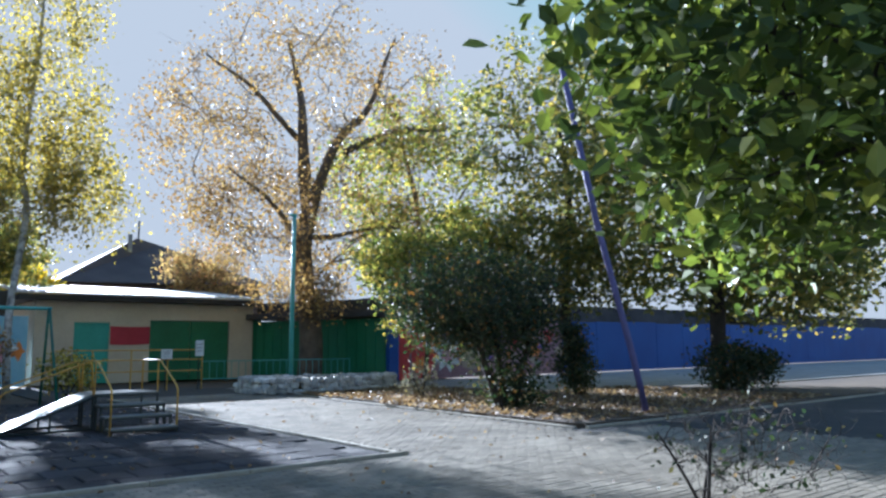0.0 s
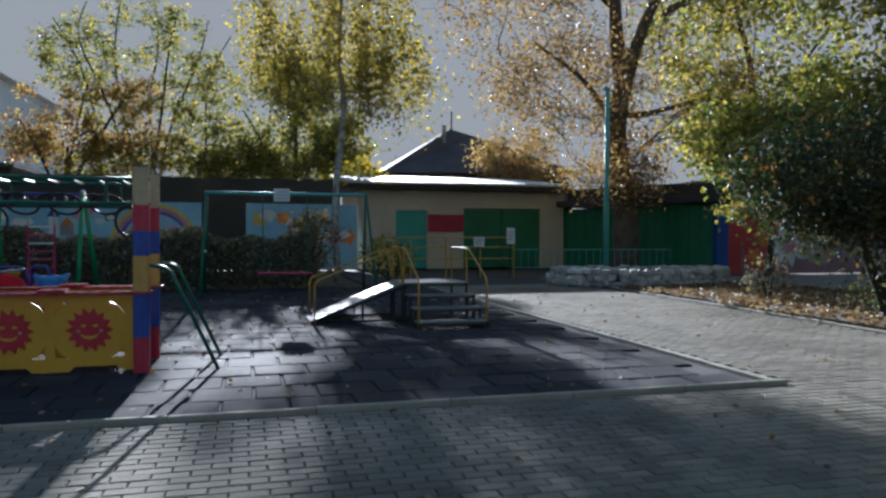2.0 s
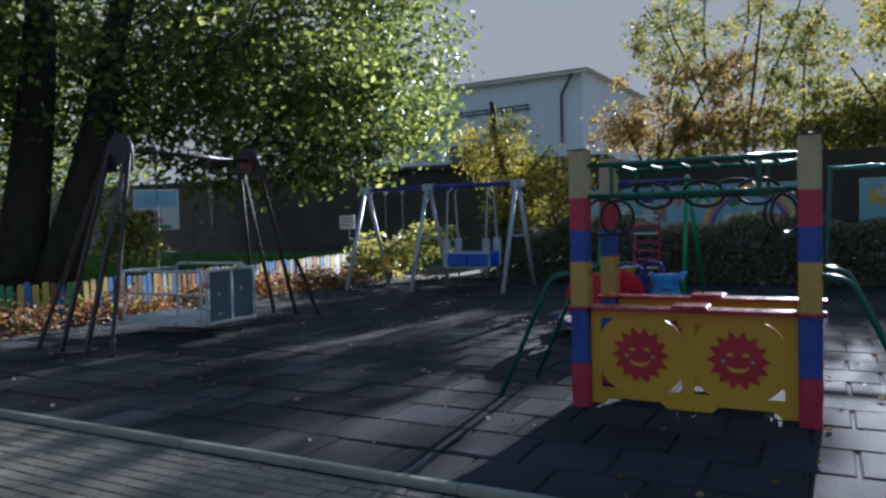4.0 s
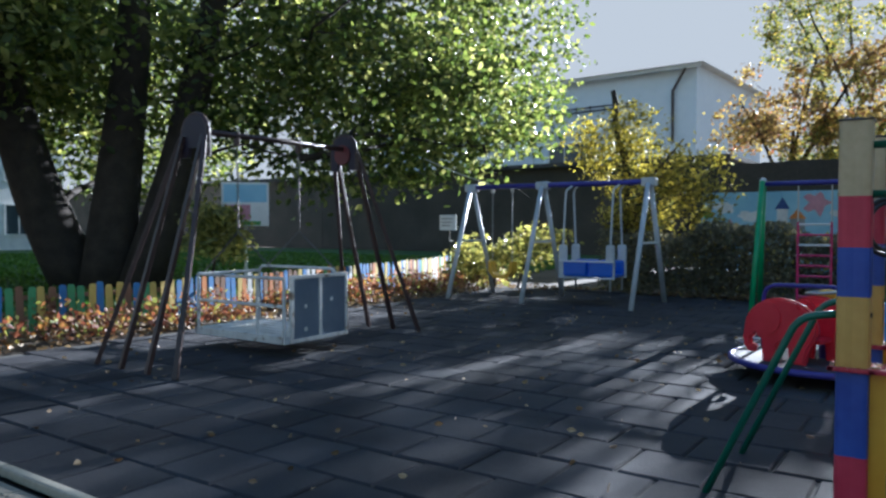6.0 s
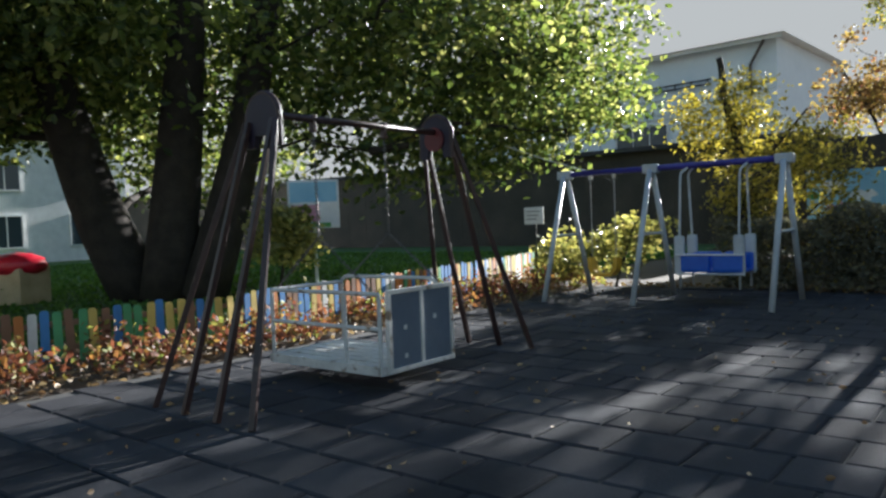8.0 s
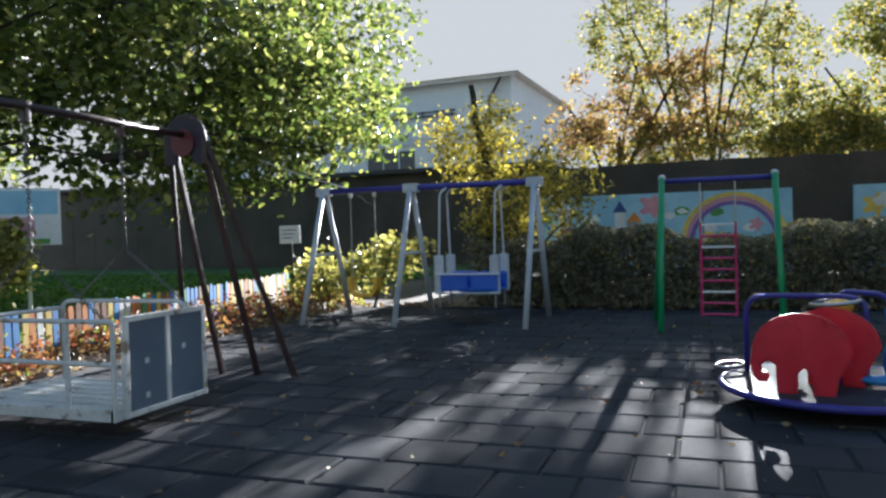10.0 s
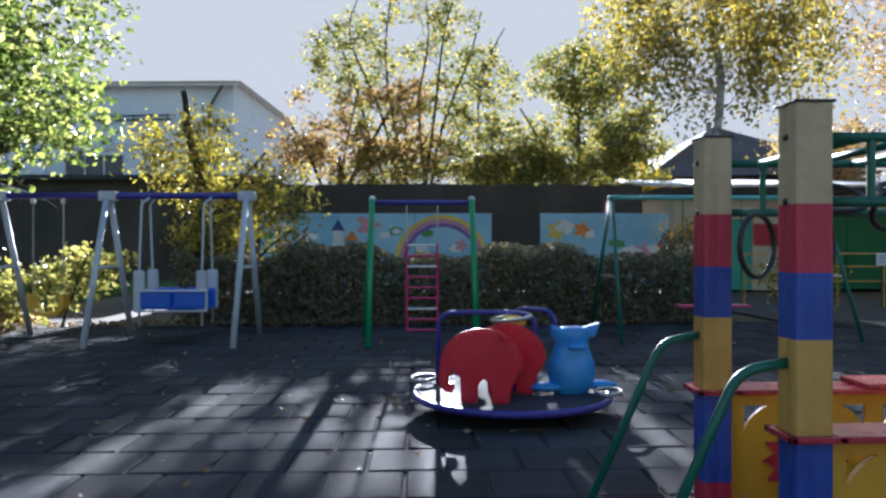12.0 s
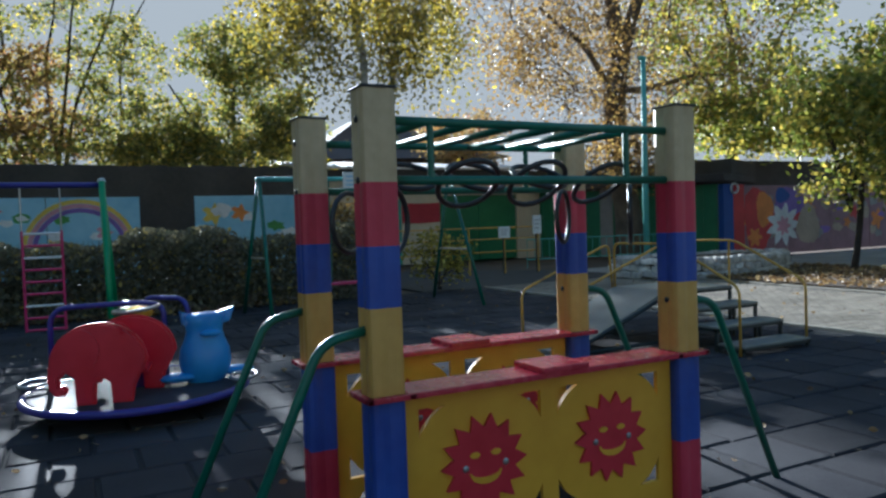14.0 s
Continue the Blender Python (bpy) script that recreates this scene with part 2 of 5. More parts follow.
    "leaf_red": leafage("red_autumn_leaves", [(0.0, (0.15, 0.11, 0.05)), (0.35, (0.29, 0.2, 0.08)), (0.75, (0.42, 0.31, 0.12)), (0.88, (0.4, 0.19, 0.09)), (1.0, (0.48, 0.42, 0.16))], 0.4, 0.5, 1.5),
    "leaf_russet": leafage("russet_gold_leaves", [(0.0, (0.09, 0.06, 0.035)), (0.3, (0.2, 0.13, 0.06)), (0.6, (0.33, 0.24, 0.08)), (0.85, (0.42, 0.34, 0.1)), (0.93, (0.4, 0.16, 0.1)), (1.0, (0.5, 0.42, 0.14))], 0.38, 0.5, 1.5),
    "leaf_gold": leafage("golden_leaves", [(0.0, (0.11, 0.11, 0.015)), (0.5, (0.3, 0.22, 0.025)), (1.0, (0.5, 0.36, 0.04))], 0.5),
    "leaf_pale": leafage("pale_yellow_green_leaves", [(0.0, (0.085, 0.095, 0.03)), (0.5, (0.19, 0.185, 0.055)), (0.85, (0.3, 0.27, 0.08)), (1.0, (0.44, 0.39, 0.14))], 0.45),
    "leaf_yellow": leafage("clear_yellow_leaves", [(0.0, (0.08, 0.085, 0.025)), (0.4, (0.22, 0.19, 0.04)), (0.8, (0.42, 0.35, 0.07)), (1.0, (0.56, 0.48, 0.13))], 0.42, 0.5, 1.7),
    "leaf_maple": leafage("green_yellow_maple_leaves", [(0.0, (0.09, 0.12, 0.03)), (0.45, (0.2, 0.22, 0.05)), (0.75, (0.36, 0.32, 0.075)), (1.0, (0.5, 0.38, 0.1))], 0.42, 0.5, 1.75),
    "leaf_birch": leafage("birch_leaves", [(0.0, (0.1, 0.1, 0.03)), (0.45, (0.22, 0.19, 0.05)), (0.8, (0.4, 0.31, 0.06)), (1.0, (0.5, 0.4, 0.09))], 0.4, 0.5, 1.7),
    "leaf_mixed": leafage("green_gold_leaves", [(0.0, (0.065, 0.085, 0.028)), (0.5, (0.15, 0.16, 0.042)), (0.85, (0.31, 0.26, 0.065)), (1.0, (0.47, 0.35, 0.09))], 0.42, 0.5, 1.8),
    "leaf_hedge": leafage("hedge_leaves", [(0.0, (0.095, 0.094, 0.06)), (0.6, (0.165, 0.155, 0.1)), (0.93, (0.24, 0.21, 0.12)), (1.0, (0.48, 0.36, 0.08))], 0.34, 0.55, 1.6),
    "litter": leafage("fallen_leaves", [(0.0, (0.09, 0.055, 0.03)), (0.5, (0.2, 0.13, 0.06)), (1.0, (0.36, 0.27, 0.14))], 0.15, 0.6),
    "wither": leafage("withered_leaves", [(0.0, (0.07, 0.03, 0.022)), (0.45, (0.18, 0.07, 0.04)), (0.75, (0.3, 0.16, 0.06)), (0.9, (0.16, 0.19, 0.05)), (1.0, (0.3, 0.28, 0.08))], 0.25, 0.6),
}
for key, c in (("mural_green", (0.1, 0.3, 0.08)), ("mural_orange", (0.7, 0.24, 0.05)), ("mural_red", (0.55, 0.05, 0.05)), ("mural_pink", (0.62, 0.3, 0.36)), ("mural_white", (0.75, 0.75, 0.75)),
               ("mural_purple", (0.22, 0.13, 0.42)), ("mural_navy", (0.04, 0.08, 0.25)), ("mural_yellow", (0.75, 0.55, 0.1)), ("mural_grey", (0.3, 0.29, 0.28)), ("mural_swirl", (0.3, 0.17, 0.2)), ("mural_beige", (0.42, 0.33, 0.25)),
               ("picket_blue", (0.07, 0.22, 0.5)), ("picket_orange", (0.55, 0.2, 0.05)), ("picket_green", (0.1, 0.33, 0.14)), ("picket_yellow", (0.62, 0.47, 0.12)), ("picket_white", (0.66, 0.66, 0.62)), ("picket_brown", (0.22, 0.12, 0.07))):
    M[key] = surface(key + "_paint", tuple(v * 0.75 for v in c), tuple(min(1, v * 1.15) for v in c), 0.65, grain=9, stain=1.5, bump=0.1)


# ---- builders ----
def part(name, bm, material, parent=None, label="", smooth=False):
    me = bpy.data.meshes.new(name)
    bm.normal_update()
    bm.to_mesh(me)
    bm.free()
    me.materials.append(material)
    if smooth:
        for p in me.polygons:
            p.use_smooth = True
    ob = new(name, me)
    if parent:
        ob.parent = parent
    if label:
        ob["label"] = label
    return ob


def thing(name, x, y, z, label, category, group="", rz=0.0, kind=""):
    ob = new(name)
    ob.empty_display_size = 0.2
    ob.matrix_world = pose(x, y, z, 0, 0, rz)
    return tagged(ob, label, category, group, kind)


def box(bm, x0, x1, y0, y1, z0, z1, bevel=0.0, m=None):
    r = bmesh.ops.create_cube(bm, size=1.0)
    vs = r["verts"]
    mm = Matrix.Translation(((x0 + x1) / 2, (y0 + y1) / 2, (z0 + z1) / 2)) @ Matrix.Diagonal((abs(x1 - x0), abs(y1 - y0), abs(z1 - z0), 1))
    bmesh.ops.transform(bm, matrix=(m @ mm if m else mm), verts=vs)
    if bevel:
        es = {e for v in vs for e in v.link_edges}
        bmesh.ops.bevel(bm, geom=list(es), offset=bevel, segments=2, affect="EDGES", profile=0.6)
    return bm


def tube(bm, pts, r, seg=10, closed=False):
    """A round tube along the points; r is one radius or one for each point."""
    pts = [Vector(p) for p in pts]
    n = len(pts)
    rad = r if isinstance(r, (list, tuple)) else [r] * n
    rings, side = [], None
    for i, p in enumerate(pts):
        if closed:
            d = pts[(i + 1) % n] - pts[i - 1]
        else:
            d = pts[min(i + 1, n - 1)] - pts[max(i - 1, 0)]
        d.normalize()
        if side is None:
            side = d.orthogonal().normalized()
        side = (side - d * side.dot(d)).normalized()
        up = d.cross(side)
        rings.append([bm.verts.new(p + (side * math.cos(a) + up * math.sin(a)) * rad[i]) for a in (2 * math.pi * k / seg for k in range(seg))])
    for i in range(n if closed else n - 1):
        a, b = rings[i], rings[(i + 1) % n]
        for k in range(seg):
            bm.faces.new((a[k], a[(k + 1) % seg], b[(k + 1) % seg], b[k]))
    if not closed:
        bm.faces.new(rings[0][::-1])
        bm.faces.new(rings[-1])
    return bm


def bend(pts, r=0.08, n=5):
    """Rounds the inner corners of a run of points."""
    pts = [Vector(p) for p in pts]
    out = [pts[0]]
    for a, b, c in zip(pts, pts[1:], pts[2:]):
        u, w = (a - b), (c - b)
        k = min(r, u.length * 0.45, w.length * 0.45)
        p, q = b + u.normalized() * k, b + w.normalized() * k
        for i in range(n + 1):
            s = i / n
            out.append(p * (1 - s) ** 2 + b * 2 * s * (1 - s) + q * s * s)
    return out + [pts[-1]]


def plate(bm, outline, holes, thick, m=None):
    """A flat board cut out along the outline (x, z), with holes; its thickness runs along y."""
    loops = []
    for ring in [outline] + list(holes):
        vs = [bm.verts.new((p[0], -thick / 2, p[1])) for p in ring]
        loops.append([bm.edges.new((vs[i], vs[(i + 1) % len(vs)])) for i in range(len(vs))])
    edges = [e for lp in loops for e in lp]
    made = bmesh.ops.triangle_fill(bm, use_beauty=True, use_dissolve=False, edges=edges)
    faces = [f for f in made["geom"] if isinstance(f, bmesh.types.BMFace)]
    ext = bmesh.ops.extrude_face_region(bm, geom=faces)
    vs = [v for v in ext["geom"] if isinstance(v, bmesh.types.BMVert)]
    bmesh.ops.translate(bm, vec=(0, thick, 0), verts=vs)
    bmesh.ops.recalc_face_normals(bm, faces=bm.faces[:])
    if m:
        bmesh.ops.transform(bm, matrix=m, verts=bm.verts[:])
    return bm


def blob(bm, c, r, sub=2, wob=0.0, seed=0.0):
    res = bmesh.ops.create_icosphere(bm, subdivisions=sub, radius=1.0)
    for v in res["verts"]:
        k = 1 + wob * noise.noise(v.co * 1.7 + Vector((seed, seed * 2, 0)))
        v.co = Vector((v.co.x * r[0] * k + c[0], v.co.y * r[1] * k + c[1], v.co.z * r[2] * k + c[2]))
    return bm


def slab(name, x0, x1, y0, y1, z0, z1, mat, label, category, kind="structure", parent=None, bevel=0.0):
    ob = part(name, box(bmesh.new(), x0, x1, y0, y1, z0, z1, bevel), mat, parent)
    return tagged(ob, label, category, "", kind)


# ---- ground and paving ----
def sheet(name, pts, z, mat, label, category, z0=None):
    bm = bmesh.new()
    f = bm.faces.new([bm.verts.new((x, y, z)) for x, y in pts])
    if z0 is not None:
        e = bmesh.ops.extrude_face_region(bm, geom=[f])
        bmesh.ops.translate(bm, vec=(0, 0, z0 - z), verts=[v for v in e["geom"] if isinstance(v, bmesh.types.BMVert)])
        bmesh.ops.recalc_face_normals(bm, faces=bm.faces[:])
    return tagged(part(name, bm, mat), label, category, "", "structure")


sheet("ground", [(-400, -400), (400, -400), (400, 400), (-400, 400)], -0.06, M["soil"], "bare brown soil under the whole yard", "ground")
pavement = sheet("pavement", [(-20, -14), (16, -14), (16, 0.35), (4.0, 0.35), (3.75, 0.6), (4.6, 12.5), (4.6, 16.4), (-1.2, 22.4), (-1.2, 13), (0.1, 13), (0.1, -0.1), (-20, -0.1)], -0.014, M["joint"], "dark sandy joints under the brick paving", "pavement", -0.05)
floor_rubber = sheet("floor", [(-15.0, 0.0), (0.1, 0.0), (0.1, 13.0), (-15.0, 13.0)], -0.02, M["joint"], "dark bed under the black rubber safety tiles", "floor", -0.05)
lawn = sheet("lawn", [(-75, 2.0), (-17.4, 2.0), (-17.4, 22.0), (-14.2, 24.0), (-14.2, 31.9), (-75, 31.9)], -0.03, M["lawn"], "green lawn behind the picket fence", "lawn")
bed = sheet("flower_bed", [(4.05, 0.5), (15.5, 0.5), (15.5, 5.6), (9.5, 7.0), (8.8, 12.0), (4.75, 12.2), (3.95, 0.8)], 0.05, M["soil"], "soil flower bed strewn with fallen leaves", "flower bed", -0.04)
path_far = sheet("footpath", [(8.8, 12.0), (9.6, 7.1), (15.6, 5.7), (60, 4.4), (60, 15.5), (11, 15.8), (4.7, 16.3), (4.7, 12.4)], -0.02, M["concrete"], "pale concrete footpath along the fence", "path", -0.05)
# kerbs
for nm, a, b, w in (("kerb", (-20, 0.03), (0.22, 0.03), 0.06), ("kerb", (0.17, 0.05), (0.17, 13.0), 0.08), ("kerb", (3.82, 0.5), (4.65, 12.4), 0.08), ("kerb", (4.0, 0.42), (15.6, 0.42), 0.08)):
    d = Vector((b[0] - a[0], b[1] - a[1], 0))
    n = max(1, round(d.length / 1.0))
    kerb = thing(nm, a[0], a[1], 0, "weathered concrete kerb edging the paving", "kerb", rz=math.degrees(math.atan2(d.y, d.x)), kind="structure")
    low = 0.02 if w == 0.08 else 0.032
    for i in range(n):
        s = d.length / n
        k = box(bmesh.new(), i * s + 0.003, (i + 1) * s - 0.003, -w / 2, w / 2, -0.05, low + random.uniform(-0.004, 0.004), 0.012)
        part("kerb_stone", k, M["kerbstone"], kerb)

# ---- garages and fences along the back ----
YB = 22.8
garage = thing("garage", 0.05, YB, 0, "low cream plastered garage with green doors and sheet roof", "garage", kind="structure")
for x0, x1, z0, z1 in ((0, 1.33, 0, 3.1), (1.33, 2.59, 2.32, 3.1), (2.59, 4.1, 0, 3.1), (4.1, 7.39, 2.43, 3.1), (7.39, 8.45, 0, 3.1)):
    part("wall", box(bmesh.new(), x0, x1, 0, 0.3, z0, z1), M["cream"], garage)
for x0, x1, y0, y1 in ((0, 0.3, 0.3, 6), (8.15, 8.45, 0.3, 6), (0.3, 8.15, 5.7, 6)):
    part("wall", box(bmesh.new(), x0, x1, y0, y1, 0, 3.1), M["cream"], garage)
bm = bmesh.new()
box(bm, -0.6, 8.6, -0.45, 6.3, 3.12, 3.3)
part("roof", bm, M["slate"], garage)
bm = bmesh.new()
for i in range(76):
    x = -0.65 + i * 0.121
    tube(bm, [(x, -0.58, 3.36), (x, 6.3, 4.12)], 0.06, 6)
part("roof_sheet", bm, M["rooftin"], garage, "pale corrugated roof sheet")
d1 = part("door", box(bmesh.new(), 1.34, 2.58, 0.06, 0.12, 0.02, 2.31, 0.01), M["turquoise"], garage, "turquoise painted metal door")
bm = bmesh.new()
for x0, x1 in ((1.34, 1.4), (2.52, 2.58)):
    box(bm, x0, x1, 0.03, 0.06, 0.02, 2.31)
box(bm, 1.4, 2.52, 0.03, 0.06, 2.25, 2.31)
part("frame", bm, M["turquoise"], d1)
for x0, x1 in ((4.12, 5.74), (5.76, 7.38)):
    leaf = part("door_leaf", box(bmesh.new(), x0, x1, 0.08, 0.13, 0.03, 2.42, 0.01), M["garage_green"], garage, "green painted garage door leaf")
    bm = bmesh.new()
    for z in (0.3, 1.25, 2.2):
        box(bm, x0 + 0.04, x1 - 0.04, 0.055, 0.08, z - 0.04, z + 0.04)
    part("rib", bm, M["garage_green"], leaf)
banner = thing("banner", 3.4, YB - 0.02, 0, "dark red banner hung on the cream garage wall", "banner")
part("cloth", plate(bmesh.new(), [(-0.74, 1.47), (0.0, 1.45), (0.74, 1.48), (0.74, 2.17), (0.0, 2.15), (-0.74, 2.17)], [], 0.02), M["banner_red"], banner)
# green fence that runs forward from the garage
ax, ay, bx, by = 8.55, YB, 11.3, 16.6
ang = math.degrees(math.atan2(by - ay, bx - ax))
gfence = thing("green_garages", ax, ay, 0, "row of dark green metal garage fronts under a dark roof", "garage", rz=ang, kind="structure")
ln = math.hypot(bx - ax, by - ay)
for i, (s0, s1) in enumerate(((0.05, 2.5), (3.0, ln - 0.05))):
    w = part("wall", box(bmesh.new(), s0, s1, 0.02, 0.3, 0, 2.42, 0.01), M["garage_green"], gfence)
    bm = bmesh.new()
    k = int((s1 - s0) / 0.45)
    for j in range(k + 1):
        x = s0 + 0.03 + (s1 - s0 - 0.06) * j / k
        box(bm, x - 0.02, x + 0.02, -0.005, 0.02, 0.04, 2.4)
    part("rib", bm, M["garage_green"], w)
part("end_wall", box(bmesh.new(), -0.32, 0.045, 0.03, 0.4, 0, 2.49), M["garage_green"], gfence)
part("pier", box(bmesh.new(), 2.5, 3.0, 0.0, 0.3, 0, 2.5), M["mural_grey"], gfence, "grey rendered pier")
part("roof", box(bmesh.new(), -0.2, ln + 0.3, -0.35, 5.0, 2.5, 2.75, 0.03), M["slate"], gfence)
part("parapet", box(bmesh.new(), -0.2, ln + 0.3, 0.4, 5.0, 2.75, 3.25, 0.03), M["slate"], gfence)


def mural(name, x0, x1, y, h, ground_mat, label, patches, seed):
    rnd = random.Random(seed)
    wl = thing(name, x0, y, 0, label, "mural wall", kind="structure")
    n = max(1, round((x1 - x0) / 2.4))
    for i in range(n):
        s = (x1 - x0) / n
        p = part("panel", box(bmesh.new(), i * s + 0.01, (i + 1) * s - 0.01, 0.0, 0.14, 0, h, 0.01), ground_mat, wl)
        for kind, mat, count in patches:
            for _ in range(count):
                cx, cz = rnd.uniform(i * s + 0.15, (i + 1) * s - 0.15), rnd.uniform(0.5, h - 0.35)
                r = rnd.uniform(0.14, 0.34)
                pts = []
                for k in range(14):
                    a = 2 * math.pi * k / 14
                    q = r * (1 + (0.4 * math.cos(a * 5) if kind == "flower" else rnd.uniform(-0.3, 0.3)))
                    pts.append((min(max(cx + q * math.cos(a), i * s + 0.03), (i + 1) * s - 0.03), min(max(cz + q * math.sin(a) * (0.6 if kind == "cloud" else 1.0), 0.1), h - 0.03)))
                part("painted_shape", plate(bmesh.new(), pts, [], 0.004, pose(0, -0.003 - 0.002 * rnd.random(), 0)), M[mat], p)
    return wl


SKY_SHAPES = (("cloud", "mural_white", 3), ("flower", "mural_pink", 1), ("flower", "mural_yellow", 1), ("cloud", "mural_green", 1))
mw = mural("mural_wall", -13.2, -5.85, YB - 0.1, 2.5, M["mural_sky"], "pale blue wall painted with clouds, a castle and a rainbow", SKY_SHAPES, 5)
mural("mural_wall", -4.3, -0.15, YB - 0.1, 2.5, M["mural_sky"], "pale blue wall painted with clouds, flowers and a house", SKY_SHAPES + (("flower", "mural_orange", 1),), 6)
for k, (col, r) in enumerate((("mural_yellow", 1.5), ("mural_pink", 1.37), ("mural_purple", 1.24))):
    pts = [(r * math.cos(math.pi * k / 20), r * math.sin(math.pi * k / 20)) for k in range(21)] + [((r - 0.12) * math.cos(math.pi * k / 20), (r - 0.12) * math.sin(math.pi * k / 20)) for k in range(20, -1, -1)]
    part("painted_rainbow", plate(bmesh.new(), pts, [], 0.004, pose(5.75, -0.007, 0.95)), M[col], mw)
for nm, mat, pts in (("painted_tower", "mural_white", [(2.3, 1.3), (2.62, 1.3), (2.62, 1.95), (2.3, 1.95)]), ("painted_spire", "mural_navy", [(2.24, 1.95), (2.68, 1.95), (2.46, 2.32)]),
                     ("painted_house", "mural_grey", [(2.68, 1.3), (3.1, 1.3), (3.1, 1.65), (2.68, 1.65)]), ("painted_roof", "mural_orange", [(2.64, 1.65), (3.14, 1.65), (2.89, 1.95)])):
    part(nm, plate(bmesh.new(), pts, [], 0.004, pose(0, -0.008, 0)), M[mat], mw)
mw2 = mural("mural_wall", 12.3, 21.4, 16.5, 2.35, M["mural_swirl"], "wall painted in red, orange, purple and white swirls",
            (("flower", "mural_red", 1), ("flower", "mural_orange", 1), ("cloud", "mural_purple", 1), ("cloud", "mural_grey", 3), ("cloud", "mural_beige", 3)), 9)
rnd = random.Random(14)
for nm, mat, cx, cz, rx, rz, spikes in (("painted_field", "mural_red", 0.75, 1.2, 0.72, 1.12, 0), ("painted_swirl", "mural_orange", 1.05, 1.55, 0.42, 0.6, 0), ("painted_swirl", "mural_purple", 2.3, 1.75, 0.75, 0.5, 0), ("painted_patch", "blue_wall", 1.95, 2.0, 0.36, 0.26, 0),
                                        ("painted_flower", "mural_white", 2.0, 1.0, 0.7, 0.62, 9), ("painted_flower", "mural_pink", 2.0, 0.95, 0.3, 0.28, 7), ("painted_house", "mural_beige", 3.3, 0.95, 0.6, 0.7, 0), ("painted_swirl", "mural_orange", 0.55, 0.6, 0.3, 0.28, 6)):
    pts = []
    for k in range(36):
        a = 2 * math.pi * k / 36
        q = 1 + (0.28 * math.cos(a * spikes) if spikes else 0.1 * math.sin(3 * a + cx)) + rnd.uniform(-0.05, 0.05)
        pts.append((max(cx + rx * q * math.cos(a), 0.03), min(max(cz + rz * q * math.sin(a), 0.05), 2.32)))
    part(nm, plate(bmesh.new(), pts, [], 0.004, pose(0, -0.009 - 0.0015 * len(mw2.children) / 20, 0)), M[mat], mw2)
slab("blue_post_wall", 11.3, 11.75, 16.4, 16.62, 0, 2.4, M["blue_wall"], "narrow bright blue painted end of the fence", "wall")
slab("red_wall", 11.75, 12.3, 16.44, 16.62, 0, 2.38, M["mural_red"], "red painted strip of the fence", "wall")
bwall = thing("wall_blue", 21.45, 16.5, 0, "long saturated blue painted fence wall", "wall", kind="structure")
for i in range(18):
    part("panel", box(bmesh.new(), i * 2.5 + 0.012, (i + 1) * 2.5 - 0.012, 0, 0.16, 0, 2.42 + 0.03 * (i % 3), 0.012), M["blue_wall"], bwall)
slab("roof_dark", 11.4, 68, 17.6, 23, 2.3, 3.3, M["slate"], "dark flat roofs behind the painted fence", "roof")


def board_fence(name, x0, x1, y, z0, z1, label, step=0.35):
    f = thing(name, x0, y, 0, label, "fence", kind="structure")
    n = int((x1 - x0) / step)
    for i in range(n):
        bm = bmesh.new()
        box(bm, i * step - 0.012, (i + 1) * step + 0.012, random.uniform(0, 0.012), 0.05 + 0.01 * (i % 2), z0, z1 + random.uniform(-0.03, 0.03))
        part("board", bm, M["fence_brown"], f)
    for z in (z0 + 0.25, z1 - 0.25):
        part("rail", box(bmesh.new(), 0, n * step, 0.062, 0.12, z - 0.05, z + 0.05), M["fence_brown"], f)
    return f


board_fence("board_fence", -14, -0.4, YB + 0.9, 0, 3.5, "dark brown board fence rising behind the painted wall")
dark = thing("shed_row", -72, 32.0, 0, "long low dark shed wall beyond the lawn", "shed", kind="structure")
for i in range(37):
    part("panel", box(bmesh.new(), i * 1.55 + 0.004, (i + 1) * 1.55 - 0.004, 0, 0.2, 0, 4.4, 0.01), M["fence_brown"], dark)
part("roof", box(bmesh.new(), -0.3, 57.6, -0.4, 6, 4.4, 4.6), M["slate"], dark)


# ---- houses behind ----
def house_window(parent, x, y, z, w, h, normal_x=False, bars=1):
    m = pose(x, y, z, 0, 0, 90 if normal_x else 0)
    win = new("window")
    win.parent, win.matrix_local = parent, m
    bm = bmesh.new()
    t = 0.09
    box(bm, -w / 2 - t, w / 2 + t, -0.07, 0.05, h / 2, h / 2 + t), box(bm, -w / 2 - t, w / 2 + t, -0.07, 0.05, -h / 2 - t, -h / 2)
    box(bm, -w / 2 - t, -w / 2, -0.07, 0.05, -h / 2, h / 2), box(bm, w / 2, w / 2 + t, -0.07, 0.05, -h / 2, h / 2)
    for i in range(bars):
        bx = -w / 2 + w * (i + 1) / (bars + 1)
        box(bm, bx - 0.035, bx + 0.035, -0.05, 0.03, -h / 2, h / 2)
    part("frame", bm, M["white"], win)
    part("pane", box(bmesh.new(), -w / 2, w / 2, -0.012, 0.0, -h / 2, h / 2), M["glass"], win)


